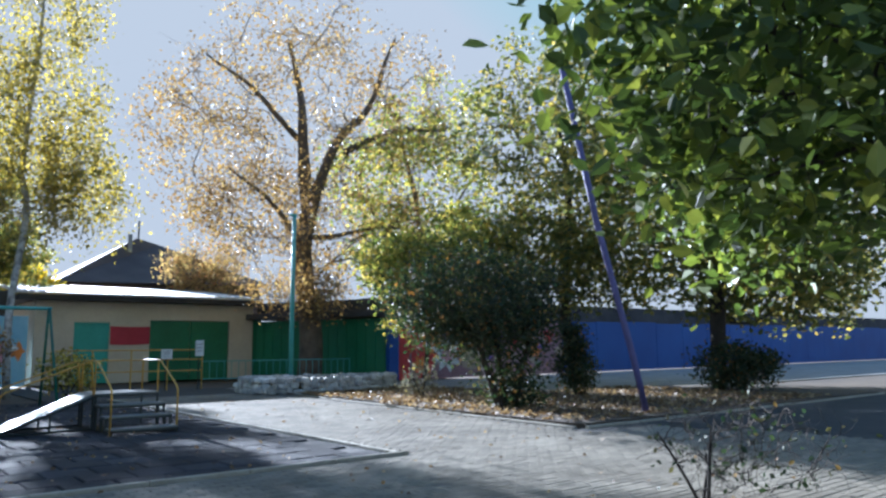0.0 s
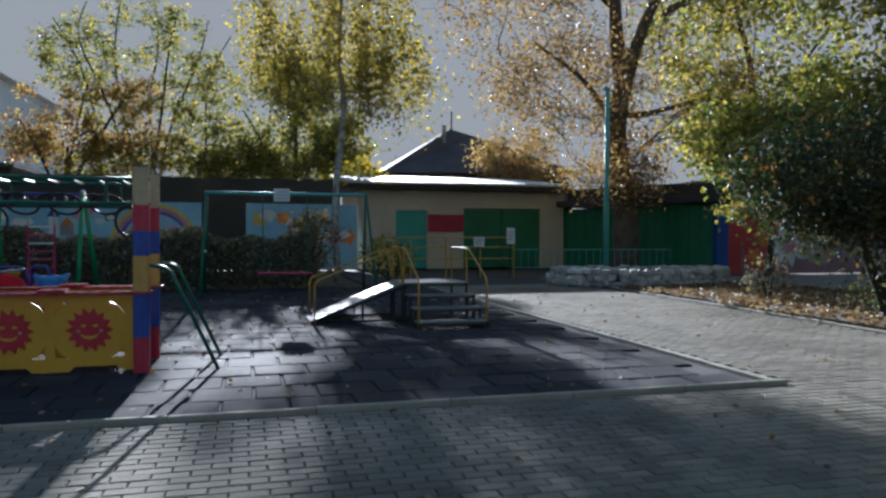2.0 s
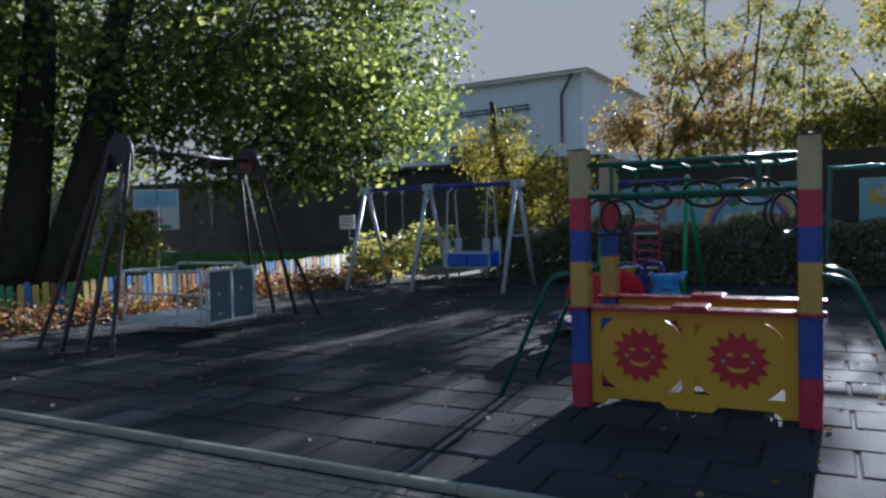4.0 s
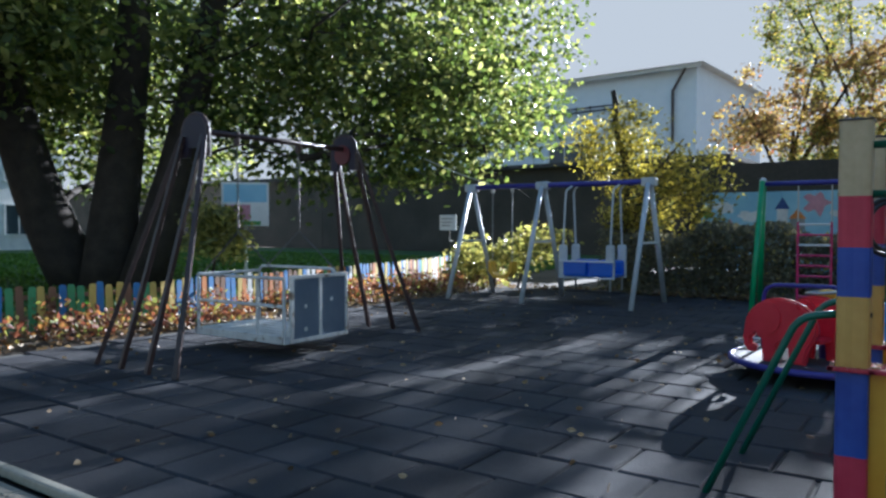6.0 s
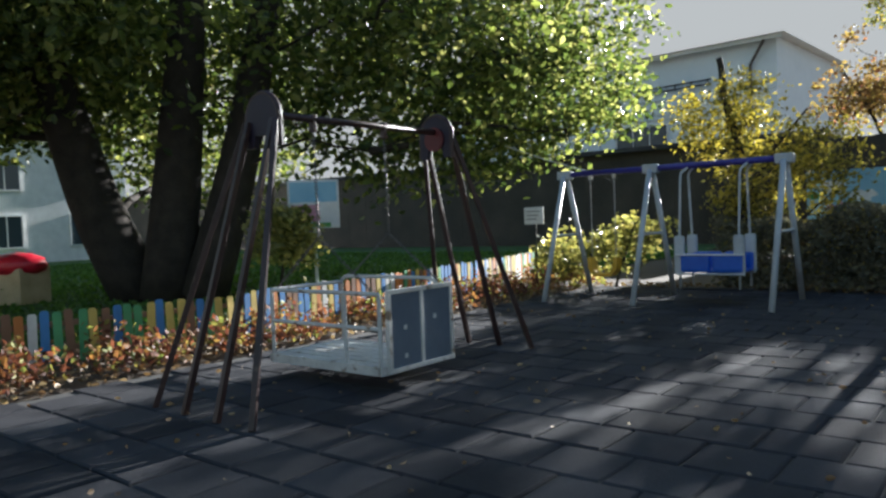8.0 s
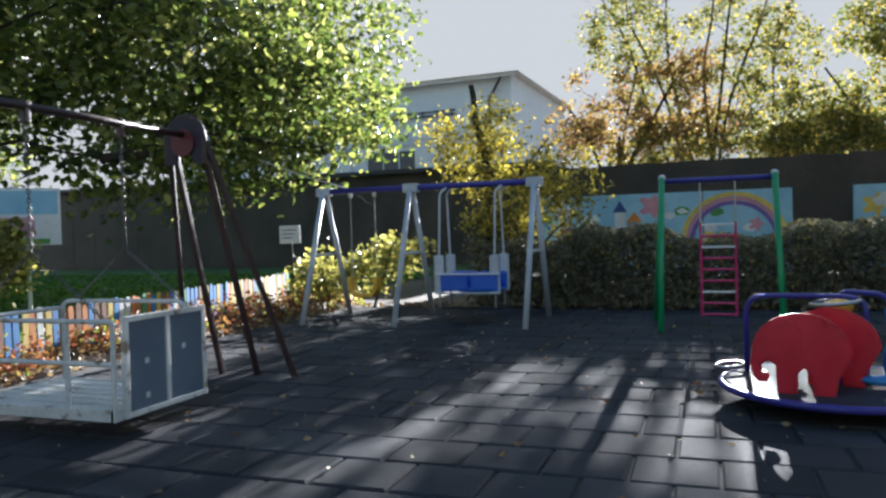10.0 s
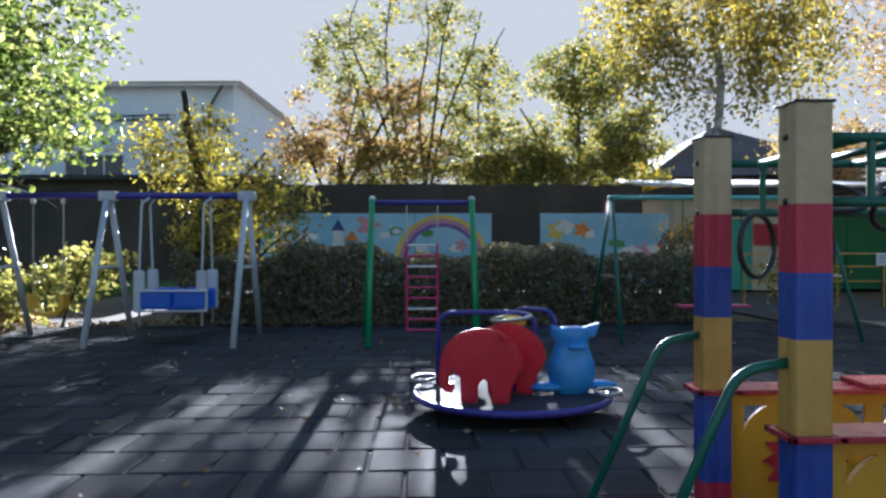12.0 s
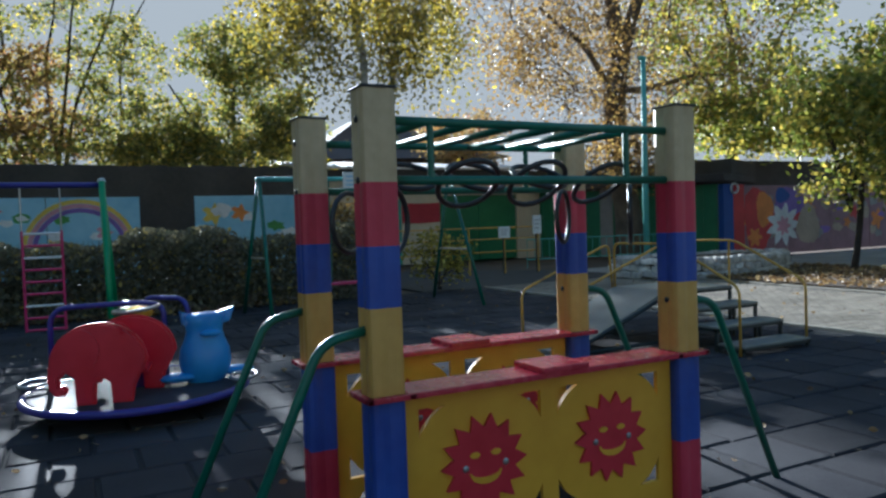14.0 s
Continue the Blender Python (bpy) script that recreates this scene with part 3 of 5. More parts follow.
wh = thing("white_house", -19, 42.5, 0, "tall white plastered house with a grey sheet roof", "house", rz=-3)
bm = bmesh.new()
box(bm, -26, 0, 0, 14, 0, 11.0)
part("wall", bm, M["white_wall"], wh)
bm = bmesh.new()
vs = [bm.verts.new(p) for p in ((-26.6, -0.7, 11.02), (0.6, -0.7, 11.02), (0.6, 14.7, 11.02), (-26.6, 14.7, 11.02), (-20, 7, 12.6), (-6, 7, 12.6))]
for f in ((0, 1, 5, 4), (1, 2, 5), (2, 3, 4, 5), (3, 0, 4), (3, 2, 1, 0)):
    bm.faces.new([vs[i] for i in f])
part("roof", bm, M["rooftin"], wh, "grey-blue sheet metal roof")
part("eave_board", box(bmesh.new(), -26.4, 0.45, -0.55, -0.5, 10.78, 11.0), M["rooftin"], wh)
pp = [(-0.5, -0.5, 10.8), (-1.4, -0.12, 9.6), (-1.4, -0.12, 6.5)]
part("downpipe", tube(bmesh.new(), pp, 0.09, 8), M["roof_brown"], wh)
bm = bmesh.new()
for z in (8.9, 9.15):
    tube(bm, [(-12, -0.25, z - 0.1), (-3.6, -0.25, z)], 0.05, 6)
for i in range(9):
    tube(bm, [(-11.8 + i, -0.25, 8.75), (-11.8 + i, -0.25, 9.2)], 0.04, 5)
part("pipe_run", bm, M["slate"], wh, "dark pipes across the white wall")
house_window(wh, -8.2, -0.02, 6.0, 3.4, 1.7, bars=2)
bm = bmesh.new()
for z, x0, x1 in ((8.35, -10.6, -5.4), (7.5, -10.9, -5.0), (7.22, -10.2, -6.0)):
    box(bm, x0, x1, -0.16, -0.02, z, z + 0.1)
box(bm, -10.8, -4.6, -0.14, -0.02, 7.9, 8.05), box(bm, -11.3, -11.1, -0.2, -0.02, 4.0, 7.0)
part("ledge", bm, M["white_wall"], wh)

bh = thing("brown_house", 2.5, 36, 0, "dark wooden house with a broad hipped roof", "house")
part("wall", box(bmesh.new(), 1.4, 12.6, 0.5, 10, 0, 5.0), M["brown_house"], bh)
bm = bmesh.new()
vs = [bm.verts.new(p) for p in ((0.6, -0.4, 4.9), (13.0, -0.4, 5.2), (13.0, 11, 5.2), (0.6, 11, 4.9), (5.9, 4, 8.2), (7.6, 5, 8.0))]
for f in ((0, 1, 5, 4), (1, 2, 5), (2, 3, 4, 5), (3, 0, 4), (3, 2, 1, 0)):
    bm.faces.new([vs[i] for i in f])
part("roof", bm, M["roof_brown"], bh)
part("chimney", box(bmesh.new(), 5.2, 5.42, 3.2, 3.42, 7.2, 8.3), M["mural_grey"], bh)
part("mast", tube(bmesh.new(), [(6.0, 4, 8.1), (6.0, 4, 9.3)], 0.05, 6), M["slate"], bh)
house_window(bh, 5.0, 0.48, 4.1, 1.0, 0.9)
lh = thing("pale_house", -62, 14, 0, "pale two-storey house seen behind the big tree", "house")
part("wall", box(bmesh.new(), 0, 10, -14, 8, 0, 7), M["white"], lh)
part("roof", box(bmesh.new(), -0.5, 10.5, -14.6, 8.6, 7, 7.6, 0.1), M["rooftin"], lh)
for i in range(5):
    for z in (1.8, 5.0):
        house_window(lh, 10.02, -11.5 + i * 4.2, z, 1.5, 1.7, True)


# ---- playhouse with monkey bars ----
PX0, PX1, PY0, PY1, PW, PH = -6.79, -5.25, 2.0, 2.82, 0.14, 1.91
house = thing("playhouse", PX0, PY0, 0, "wooden playhouse frame with painted posts and yellow sun panels", "playhouse")
W, D = PX1 - PX0, PY1 - PY0
BANDS = ((0.0, 0.33, "post_red"), (0.33, 0.735, "post_blue"), (0.735, 1.087, "post_yellow"), (1.087, 1.32, "post_blue"), (1.32, 1.56, "post_red"), (1.56, 1.91, "beige"))


def fluted(bm, x, y, z0, z1, w):
    """A square post section with rounded corners and a shallow groove down every face."""
    h, c, g = w / 2, 0.022, 0.006
    q = [(h, -h + c), (h, -0.03), (h - g, 0), (h, 0.03), (h, h - c), (h - 0.006, h - 0.006)]
    ring = []
    for k in range(4):
        a = math.pi / 2 * k
        ring += [(p[0] * math.cos(a) - p[1] * math.sin(a), p[0] * math.sin(a) + p[1] * math.cos(a)) for p in q]
    lo = [bm.verts.new((x + p[0], y + p[1], z0)) for p in ring]
    hi = [bm.verts.new((x + p[0], y + p[1], z1)) for p in ring]
    n = len(ring)
    for i in range(n):
        bm.faces.new((lo[i], lo[(i + 1) % n], hi[(i + 1) % n], hi[i]))
    bm.faces.new(hi), bm.faces.new(lo[::-1])
    return bm


for x in (0, W):
    for y in (0, D):
        post = new("post")
        post.parent, post.location = house, (x, y, 0)
        for z0, z1, mat in BANDS:
            part("band", fluted(bmesh.new(), 0, 0, z0, z1, PW), M[mat], post)
        bm = bmesh.new()
        box(bm, -PW / 2 - 0.004, PW / 2 + 0.004, -PW / 2 - 0.004, PW / 2 + 0.004, PH, PH + 0.012, 0.005)
        blob(bm, (0, 0, PH + 0.014), (0.02, 0.02, 0.012), 1)
        part("cap", bm, M["black_rubber"], post, "dark cap")
        for z in (1.0, 1.57, 1.8):
            for sx in (-1, 1):
                part("bolt", blob(bmesh.new(), (sx * 0.071, 0.0, z), (0.008, 0.016, 0.016), 1), M["black_rubber"], post)


def cut(cx, cz, sx, sz, s=0.115):
    """A corner cut-out: two straight sides and a hollow slanting one."""
    slant = []
    for k in range(7):
        a = math.pi / 2 * k / 6
        u, w = 1 - math.cos(a), 1 - math.sin(a)
        v = k / 6
        slant.append((cx + sx * s * (0.5 * u + 0.5 * v), cz + sz * s * (0.5 * w + 0.5 * (1 - v))))
    return [(cx, cz)] + slant


def sun_panel(y, with_suns):
    w = W - PW
    x0 = PW / 2
    p = new("panel")
    p.parent, p.location = house, (x0, y, 0)
    base = [(0, 0.03), (0.1, 0.03), (0.14, 0.075), (0.5, 0.075), (0.55, 0.03), (0.85, 0.03), (0.9, 0.075), (1.25, 0.075), (1.3, 0.03), (w, 0.03), (w, 0.73), (0, 0.73)]
    holes = []
    for cx in (0.363, 1.027):
        for sx in (-1, 1):
            for sz in (-1, 1):
                px, pz = cx + sx * 0.29, 0.41 + sz * 0.26
                holes.append(cut(px, pz, -sx, -sz, 0.12))
    part("board", plate(bmesh.new(), base, holes, 0.022), M["panel_yellow"], p, "yellow plywood board with cut-outs")
    if with_suns:
        for cx in (0.363, 1.027):
            pts = []
            for k in range(28):
                a = 2 * math.pi * k / 28
                r = 0.205 if k % 2 == 0 else 0.148
                pts.append((cx + r * math.cos(a + (0.05 if k % 2 == 0 else 0)), 0.41 + r * math.sin(a)))
            s = part("sun", plate(bmesh.new(), pts, [], 0.014, pose(0, -0.0185, 0)), M["sun_red"], p, "red smiling sun")
            for ex in (-0.05, 0.05):
                part("eye", plate(bmesh.new(), [(cx + ex + 0.024 * math.cos(a), 0.45 + 0.013 * math.sin(a)) for a in (2 * math.pi * k / 10 for k in range(10))], [], 0.004, pose(0, -0.0275, 0)), M["panel_yellow"], s)
                bm = bmesh.new()
                blob(bm, (cx + ex * 1.9, -0.028, 0.40), (0.016, 0.006, 0.016), 1)
                part("screw", bm, M["steel"], s)
            arc = [(cx + 0.075 * math.cos(a), 0.375 + 0.05 * math.sin(a)) for a in (math.pi + math.pi * k / 8 for k in range(9))]
            arc += [(cx + 0.07 * math.cos(a), 0.378 + 0.025 * math.sin(a)) for a in (2 * math.pi - math.pi * k / 8 for k in range(9))]
            part("mouth", plate(bmesh.new(), arc, [], 0.004, pose(0, -0.0275, 0)), M["panel_yellow"], s)
    bm = bmesh.new()
    box(bm, -0.005, w + 0.005, -0.1, 0.1, 0.735, 0.76, 0.006)
    lg = part("ledge", bm, M["ledge_red"], p, "glossy red counter ledge")
    part("joint_plate", box(bmesh.new(), w * 0.43, w * 0.6, -0.115, 0.115, 0.761, 0.785, 0.006), M["ledge_red"], lg)


sun_panel(0, True)
sun_panel(D, True)
for x in (0, W):
    for y in (0, D):
        bm = bmesh.new()
        for a in range(4):
            box(bm, 0.072, 0.1, -0.1, 0.1, 0.735, 0.757, 0.004, pose(x, y, 0, 0, 0, 90 * a))
        part("collar", bm, M["ledge_red"], house)
for y in (0, D):
    for z, nm in ((1.80, "top_rail"), (1.57, "lower_rail")):
        part(nm, tube(bmesh.new(), [(0.06, y, z), (W - 0.06, y, z)], 0.019, 10), M["tube_green"], house, smooth=True)
for i in range(6):
    x = 0.22 + i * 0.22
    part("crossbar", tube(bmesh.new(), [(x, 0, 1.80), (x, D, 1.80)], 0.017, 10), M["tube_green"], house, smooth=True)
for x in (0.24, W - 0.3):
    for y in (0, D):
        part("upright", tube(bmesh.new(), [(x, y, 1.57), (x, y, 1.80)], 0.015, 8), M["tube_green"], house)
rnd = random.Random(4)
HOOPS = [(0.13, 0.16, 90), (0.12, D - 0.2, 90), (W - 0.14, 0.16, 90), (W - 0.2, D - 0.2, 90)]
HOOPS += [(0.32 + i * 0.18, D * (0.2 if i % 2 else 0.5), (-29 if i % 2 else 25) + rnd.uniform(-5, 5)) for i in range(6)]
for x, y, tl in HOOPS:
    up = tl == 90
    m = pose(x, y, 1.55 - 0.135 if up else (1.565 if tl < 0 else 1.615), tl * (1 if up else 1.25), 0 if up else rnd.uniform(-10, 10), (30 if x < 0.5 else 44) + rnd.uniform(-8, 8) if up else rnd.uniform(-14, 14))
    part("hoop", tube(bmesh.new(), [m @ Vector((0.138 * math.cos(a), 0.138 * math.sin(a), 0)) for a in (2 * math.pi * k / 28 for k in range(28))], 0.0125, 8, True), M["black_rubber"], house, "black hoop hung from the bars", True)
for x, sx in ((0, -1), (W, 1)):
    for y in (0, D):
        pts = bend([(x + sx * 0.06, y, 1.0), (x + sx * 0.24, y, 0.97), (x + sx * 0.68, y, 0.0)], 0.14, 6)
        part("slant_leg", tube(bmesh.new(), pts, 0.019, 10), M["tube_green"], house, "dark green slanting tube leg", True)

# ---- carousel ----
car = thing("carousel", -7.37, 5.72, 0, "children's carousel with red elephant and blue animal seats", "carousel")
bm = bmesh.new()
res = bmesh.ops.create_cone(bm, cap_ends=True, segments=40, radius1=0.80, radius2=0.80, depth=0.04)
bmesh.ops.translate(bm, vec=(0, 0, 0.16), verts=bm.verts[:])
part("deck", bm, M["deck_dark"], car)
part("rim", tube(bmesh.new(), [(0.83 * math.cos(a), 0.83 * math.sin(a), 0.155) for a in (2 * math.pi * k / 48 for k in range(48))], 0.03, 8, True), M["steel_blue"], car, "dark blue tube rim", True)
part("hub", tube(bmesh.new(), [(0, 0, 0), (0, 0, 0.06), (0, 0, 0.14), (0, 0, 0.75)], [0.16, 0.1, 0.06, 0.045], 14), M["steel_blue"], car)
for a in (155, 335):
    cx, cy = 0.83 * math.cos(radians(a)), 0.83 * math.sin(radians(a))
    pts = [(cx + 0.1 * math.cos(radians(a)) * math.sin(t) - 0.16 * math.sin(radians(a)) * math.cos(t), cy + 0.1 * math.sin(radians(a)) * math.sin(t) + 0.16 * math.cos(radians(a)) * math.cos(t), 0.23) for t in (2 * math.pi * k / 20 for k in range(20))]
    part("foot_loop", tube(bmesh.new(), pts, 0.014, 8, True), M["steel"], car, "bright steel foot loop", True)
pts = bend([(-0.62, 0.35, 0.16), (-0.62, 0.35, 0.82), (0.05, 0.1, 0.84), (0.2, -0.05, 0.82), (0.2, -0.05, 0.16)], 0.16, 6)
part("handrail", tube(bmesh.new(), pts, 0.022, 10), M["steel_blue"], car, "dark blue bent tube handrail", True)
part("handrail", tube(bmesh.new(), bend([(0.1, 0.6, 0.16), (0.1, 0.6, 0.84), (0.42, 0.2, 0.84), (0.42, 0.2, 0.16)], 0.14, 6), 0.022, 10), M["steel_blue"], car, "", True)
part("steering_wheel", tube(bmesh.new(), [(0.17 * math.cos(a), 0.17 * math.sin(a), 0.8 + 0.02 * math.cos(a)) for a in (2 * math.pi * k / 24 for k in range(24))], 0.016, 8, True), M["steel"], car, "", True)
bm = bmesh.new()
blob(bm, (0.02, -0.02, 0.77), (0.11, 0.06, 0.06), 2)
part("seat_grip", bm, M["seat_yellow"], car, "worn yellow grip", True)


def elephant():
    """The side outline of an elephant: back, rump, legs, trunk."""
    pts = []
    for k in range(15):
        a = math.pi * k / 14
        pts.append((0.33 * math.cos(a), 0.3 + 0.29 * math.sin(a)))
    pts += [(-0.345, 0.2), (-0.33, 0.12), (-0.29, 0.075), (-0.23, 0.075), (-0.21, 0.12), (-0.23, 0.15), (-0.26, 0.15), (-0.265, 0.2), (-0.22, 0.24), (-0.17, 0.2), (-0.16, 0.0), (-0.03, 0.0), (-0.02, 0.15), (0.02, 0.19), (0.07, 0.15), (0.08, 0.0), (0.22, 0.0), (0.24, 0.12)]
    return pts


for (x, y, rz, mir) in ((-0.3, -0.5, -12, 1), (-0.05, -0.12, -14, 1)):
    m = pose(x, y, 0.18, 0, 0, rz)
    bm = plate(bmesh.new(), elephant(), [], 0.07)
    es = [e for e in bm.edges if e.is_valid and len(e.link_faces) == 2 and abs(e.link_faces[0].normal.dot(e.link_faces[1].normal)) < 0.3 and abs(e.verts[0].co.y - e.verts[1].co.y) < 1e-4]
    bmesh.ops.bevel(bm, geom=es, offset=0.02, segments=2, affect="EDGES")
    bmesh.ops.transform(bm, matrix=m, verts=bm.verts[:])
    el = part("elephant_side", bm, M["toy_red"], car, "red plastic elephant cut-out")
    ear = [(-0.12 + 0.13 * math.cos(a), 0.4 + 0.15 * math.sin(a)) for a in (2 * math.pi * k / 18 for k in range(18))]
    part("ear", plate(bmesh.new(), ear, [], 0.02, m @ pose(0, -0.043, 0)), M["toy_red"], el)
part("bench", box(bmesh.new(), -0.38, 0.12, -0.45, -0.18, 0.36, 0.4, 0.015, pose(0, 0, 0, 0, 0, -12)), M["toy_red"], car)
m = pose(0.5, -0.1, 0.18, 0, 0, 10)
bm = bmesh.new()
prof = [(0.0, 0.14), (0.06, 0.18), (0.16, 0.2), (0.26, 0.19), (0.35, 0.155), (0.41, 0.14), (0.47, 0.15), (0.53, 0.165), (0.55, 0.15)]
rings = []
for z, r in prof:
    rings.append([bm.verts.new(m @ Vector((r * 1.05 * math.cos(a), r * 0.8 * math.sin(a), z))) for a in (2 * math.pi * k / 20 for k in range(20))])
for a, b in zip(rings, rings[1:]):
    for k in range(20):
        bm.faces.new((a[k], a[(k + 1) % 20], b[(k + 1) % 20], b[k]))
bm.faces.new(rings[-1])
an = part("animal_seat", bm, M["toy_blue"], car, "blue plastic animal seat", True)
for sx, reach in ((-1, 0.03), (1, 0.09)):
    fin = [(sx * 0.06, 0.44), (sx * (0.16 + reach * 0.5), 0.47), (sx * (0.16 + reach), 0.585), (sx * (0.14 + reach * 0.5), 0.57), (sx * 0.08, 0.545)]
    bm = plate(bmesh.new(), fin if sx > 0 else fin[::-1], [], 0.1)
    bmesh.ops.bevel(bm, geom=[e for e in bm.edges if abs(e.verts[0].co.y - e.verts[1].co.y) < 1e-4 and e.calc_face_angle(0) > 0.8], offset=0.02, segments=2, affect="EDGES")
    bmesh.ops.transform(bm, matrix=m, verts=bm.verts[:])
    part("ear", bm, M["toy_blue"], an, "blue swept-back ear")
    bm = bmesh.new()
    blob(bm, m @ Vector((sx * 0.24, -0.04, 0.06)), (0.15, 0.08, 0.04), 2)
    part("foot", bm, M["toy_blue"], an, "", True)
bm = bmesh.new()
blob(bm, m @ Vector((0, -0.15, 0.4)), (0.09, 0.035, 0.03), 2)
part("snout", bm, M["toy_blue"], an, "", True)


# ---- two-bay swing with a glider ----
def chain(bm, a, b, link=0.045, r=0.0045):
    a, b = Vector(a), Vector(b)
    n = max(2, int((b - a).length / (link * 0.72)))
    d = (b - a).normalized()
    s, u = d.orthogonal().normalized(), None
    u = d.cross(s)
    for i in range(n):
        c = a + (b - a) * ((i + 0.5) / n)
        w = s if i % 2 else u
        tube(bm, [c + d * (link / 2 * math.cos(t)) + w * (0.012 * math.sin(t)) for t in (2 * math.pi * k / 8 for k in range(8))], r, 5, True)
    return bm


SX, SY = (-14.48, -12.86, -10.78), 10.65
swing = thing("swing_set", SX[1], SY, 0, "two-bay swing set with pale grey legs and blue beam", "swing set")
part("beam", tube(bmesh.new(), [(SX[0] - SX[1] - 0.12, 0, 2.2), (SX[2] - SX[1] + 0.1, 0, 2.2)], 0.05, 12), M["steel_blue"], swing, "dark blue tube beam", True)
for x in SX:
    for sy in (-1, 1):
        part("leg", tube(bmesh.new(), [(x - SX[1], sy * 0.06, 2.17), (x - SX[1], sy * 0.87, 0.0)], 0.045, 12), M["grey_leg"], swing, smooth=True)
    part("brace", tube(bmesh.new(), [(x - SX[1], -0.45, 1.12), (x - SX[1], 0.45, 1.12)], 0.024, 8), M["grey_leg"], swing)
    part("bracket", box(bmesh.new(), x - SX[1] - 0.13, x - SX[1] + 0.13, -0.075, 0.075, 2.12, 2.27, 0.02), M["grey_leg"], swing)
for x in (-1.12, -0.67):
    part("hanger", box(bmesh.new(), x - 0.03, x + 0.03, -0.03, 0.03, 2.08, 2.17, 0.01), M["steel"], swing)
    part("chain", chain(bmesh.new(), (x, 0, 2.08), (x, 0, 0.72)), M["steel"], swing)
pts = [(-0.28, 0.72), (-0.22, 0.72), (-0.18, 0.5), (-0.1, 0.44), (0.1, 0.44), (0.18, 0.5), (0.22, 0.72), (0.28, 0.72), (0.27, 0.52), (0.16, 0.39), (-0.16, 0.39), (-0.27, 0.52)]
part("swing_seat", plate(bmesh.new(), pts, [], 0.2, pose(-0.895, 0, 0)), M["seat_yellow"], swing, "yellow moulded swing seat")
gl = new("glider")
gl.parent, gl.location = swing, (1.08, 0, 0)
for sy in (-0.28, 0.28):
    for sx, hk in ((-0.52, 1), (0.4, 1)):
        rod = bend([(sx + 0.1, sy * 0.4, 2.16), (sx, sy * 0.6, 2.08), (sx, sy, 1.0), (sx, sy, 0.25)], 0.1, 4)
        part("hanger_rod", tube(bmesh.new(), rod, 0.018, 8), M["grey_leg"], gl, smooth=True)
        bm = bmesh.new()
        box(bm, sx - 0.085, sx + 0.085, sy - 0.03, sy + 0.03, 0.46, 1.08, 0.04)
        part("arm_panel", bm, M["grey_leg"], gl, "pale grey moulded arm panel")
for sy in (-0.28, 0.28):
    bm = bmesh.new()
    box(bm, -0.5, -0.04, sy - 0.06, sy + 0.06, 0.5, 0.8, 0.05), box(bm, 0.0, 0.46, sy - 0.06, sy + 0.06, 0.5, 0.8, 0.05)
    part("seat_back", bm, M["seat_blue"], gl, "blue moulded seat shell")
bm = bmesh.new()
box(bm, -0.5, 0.46, -0.3, 0.3, 0.5, 0.54, 0.015)
part("seat", bm, M["seat_blue"], gl)
part("rail", tube(bmesh.new(), [(-0.56, -0.36, 0.78), (0.5, -0.36, 0.78)], 0.014, 8), M["white"], gl)
part("rail", tube(bmesh.new(), [(-0.56, -0.36, 0.48), (0.5, -0.36, 0.48)], 0.014, 8), M["grey_leg"], gl)
part("footboard", box(bmesh.new(), -0.55, 0.5, -0.12, 0.12, 0.2, 0.23, 0.01), M["deck_dark"], gl)

# ---- green frame with a hanging red ladder ----
gf = thing("ladder_frame", -8.12, 10.35, 0, "green climbing frame with a hanging red ladder", "climbing frame")
part("beam", tube(bmesh.new(), [(-0.76, 0, 2.08), (0.76, 0, 2.08)], 0.038, 12), M["steel_blue"], gf, "dark blue tube beam", True)
for sx in (-1, 1):
    for sy in (-1, 1):
        part("leg", tube(bmesh.new(), [(sx * 0.74, sy * 0.05, 2.12), (sx * (0.76 if sy < 0 else 0.9), sy * 0.66, 0)], 0.042, 12), M["frame_green"], gf, smooth=True)
    bm = bmesh.new()
    blob(bm, (sx * 0.74, 0, 2.13), (0.055, 0.055, 0.05), 2)
    part("cap", bm, M["grey_leg"], gf)
for sx in (-0.23, 0.23):
    part("hanger", tube(bmesh.new(), [(sx, 0, 2.05), (sx, 0, 1.46)], 0.012, 6), M["steel"], gf)
    part("rail", tube(bmesh.new(), [(sx, 0, 1.48), (sx, 0, 0.16)], 0.018, 8), M["magenta"], gf)
for i in range(9):
    z = 0.18 + i * 0.158
    part("rung", tube(bmesh.new(), [(-0.23, 0, z), (0.23, 0, z)], 0.016, 8), M["white" if i in (2, 6, 8) else "magenta"], gf)

# ---- swing with a red seat ----
s2 = thing("low_swing", -3.4, 11.0, 0, "dark green tube swing frame with a red plank seat", "swing")
part("beam", tube(bmesh.new(), [(-1.75, 0, 2.2), (1.75, 0, 2.2)], 0.04, 10), M["teal"], s2, smooth=True)
for sx in (-1, 1):
    for sy in (-1, 1):
        part("leg", tube(bmesh.new(), [(sx * 1.7, sy * 0.04, 2.2), (sx * 1.8, sy * 0.95, 0)], 0.03, 10), M["tube_green"], s2, smooth=True)
    part("brace", tube(bmesh.new(), [(sx * 1.74, -0.52, 0.95), (sx * 1.74, 0.52, 0.95)], 0.018, 8), M["steel"], s2)
part("seat", box(bmesh.new(), -0.65, 0.5, -0.16, 0.16, 0.45, 0.49, 0.015), M["magenta"], s2, "magenta red plank seat")
for sx in (-0.55, 0.4):
    part("hanger", tube(bmesh.new(), [(sx, 0, 2.18), (sx, 0, 0.49)], 0.012, 6), M["tube_green"], s2)

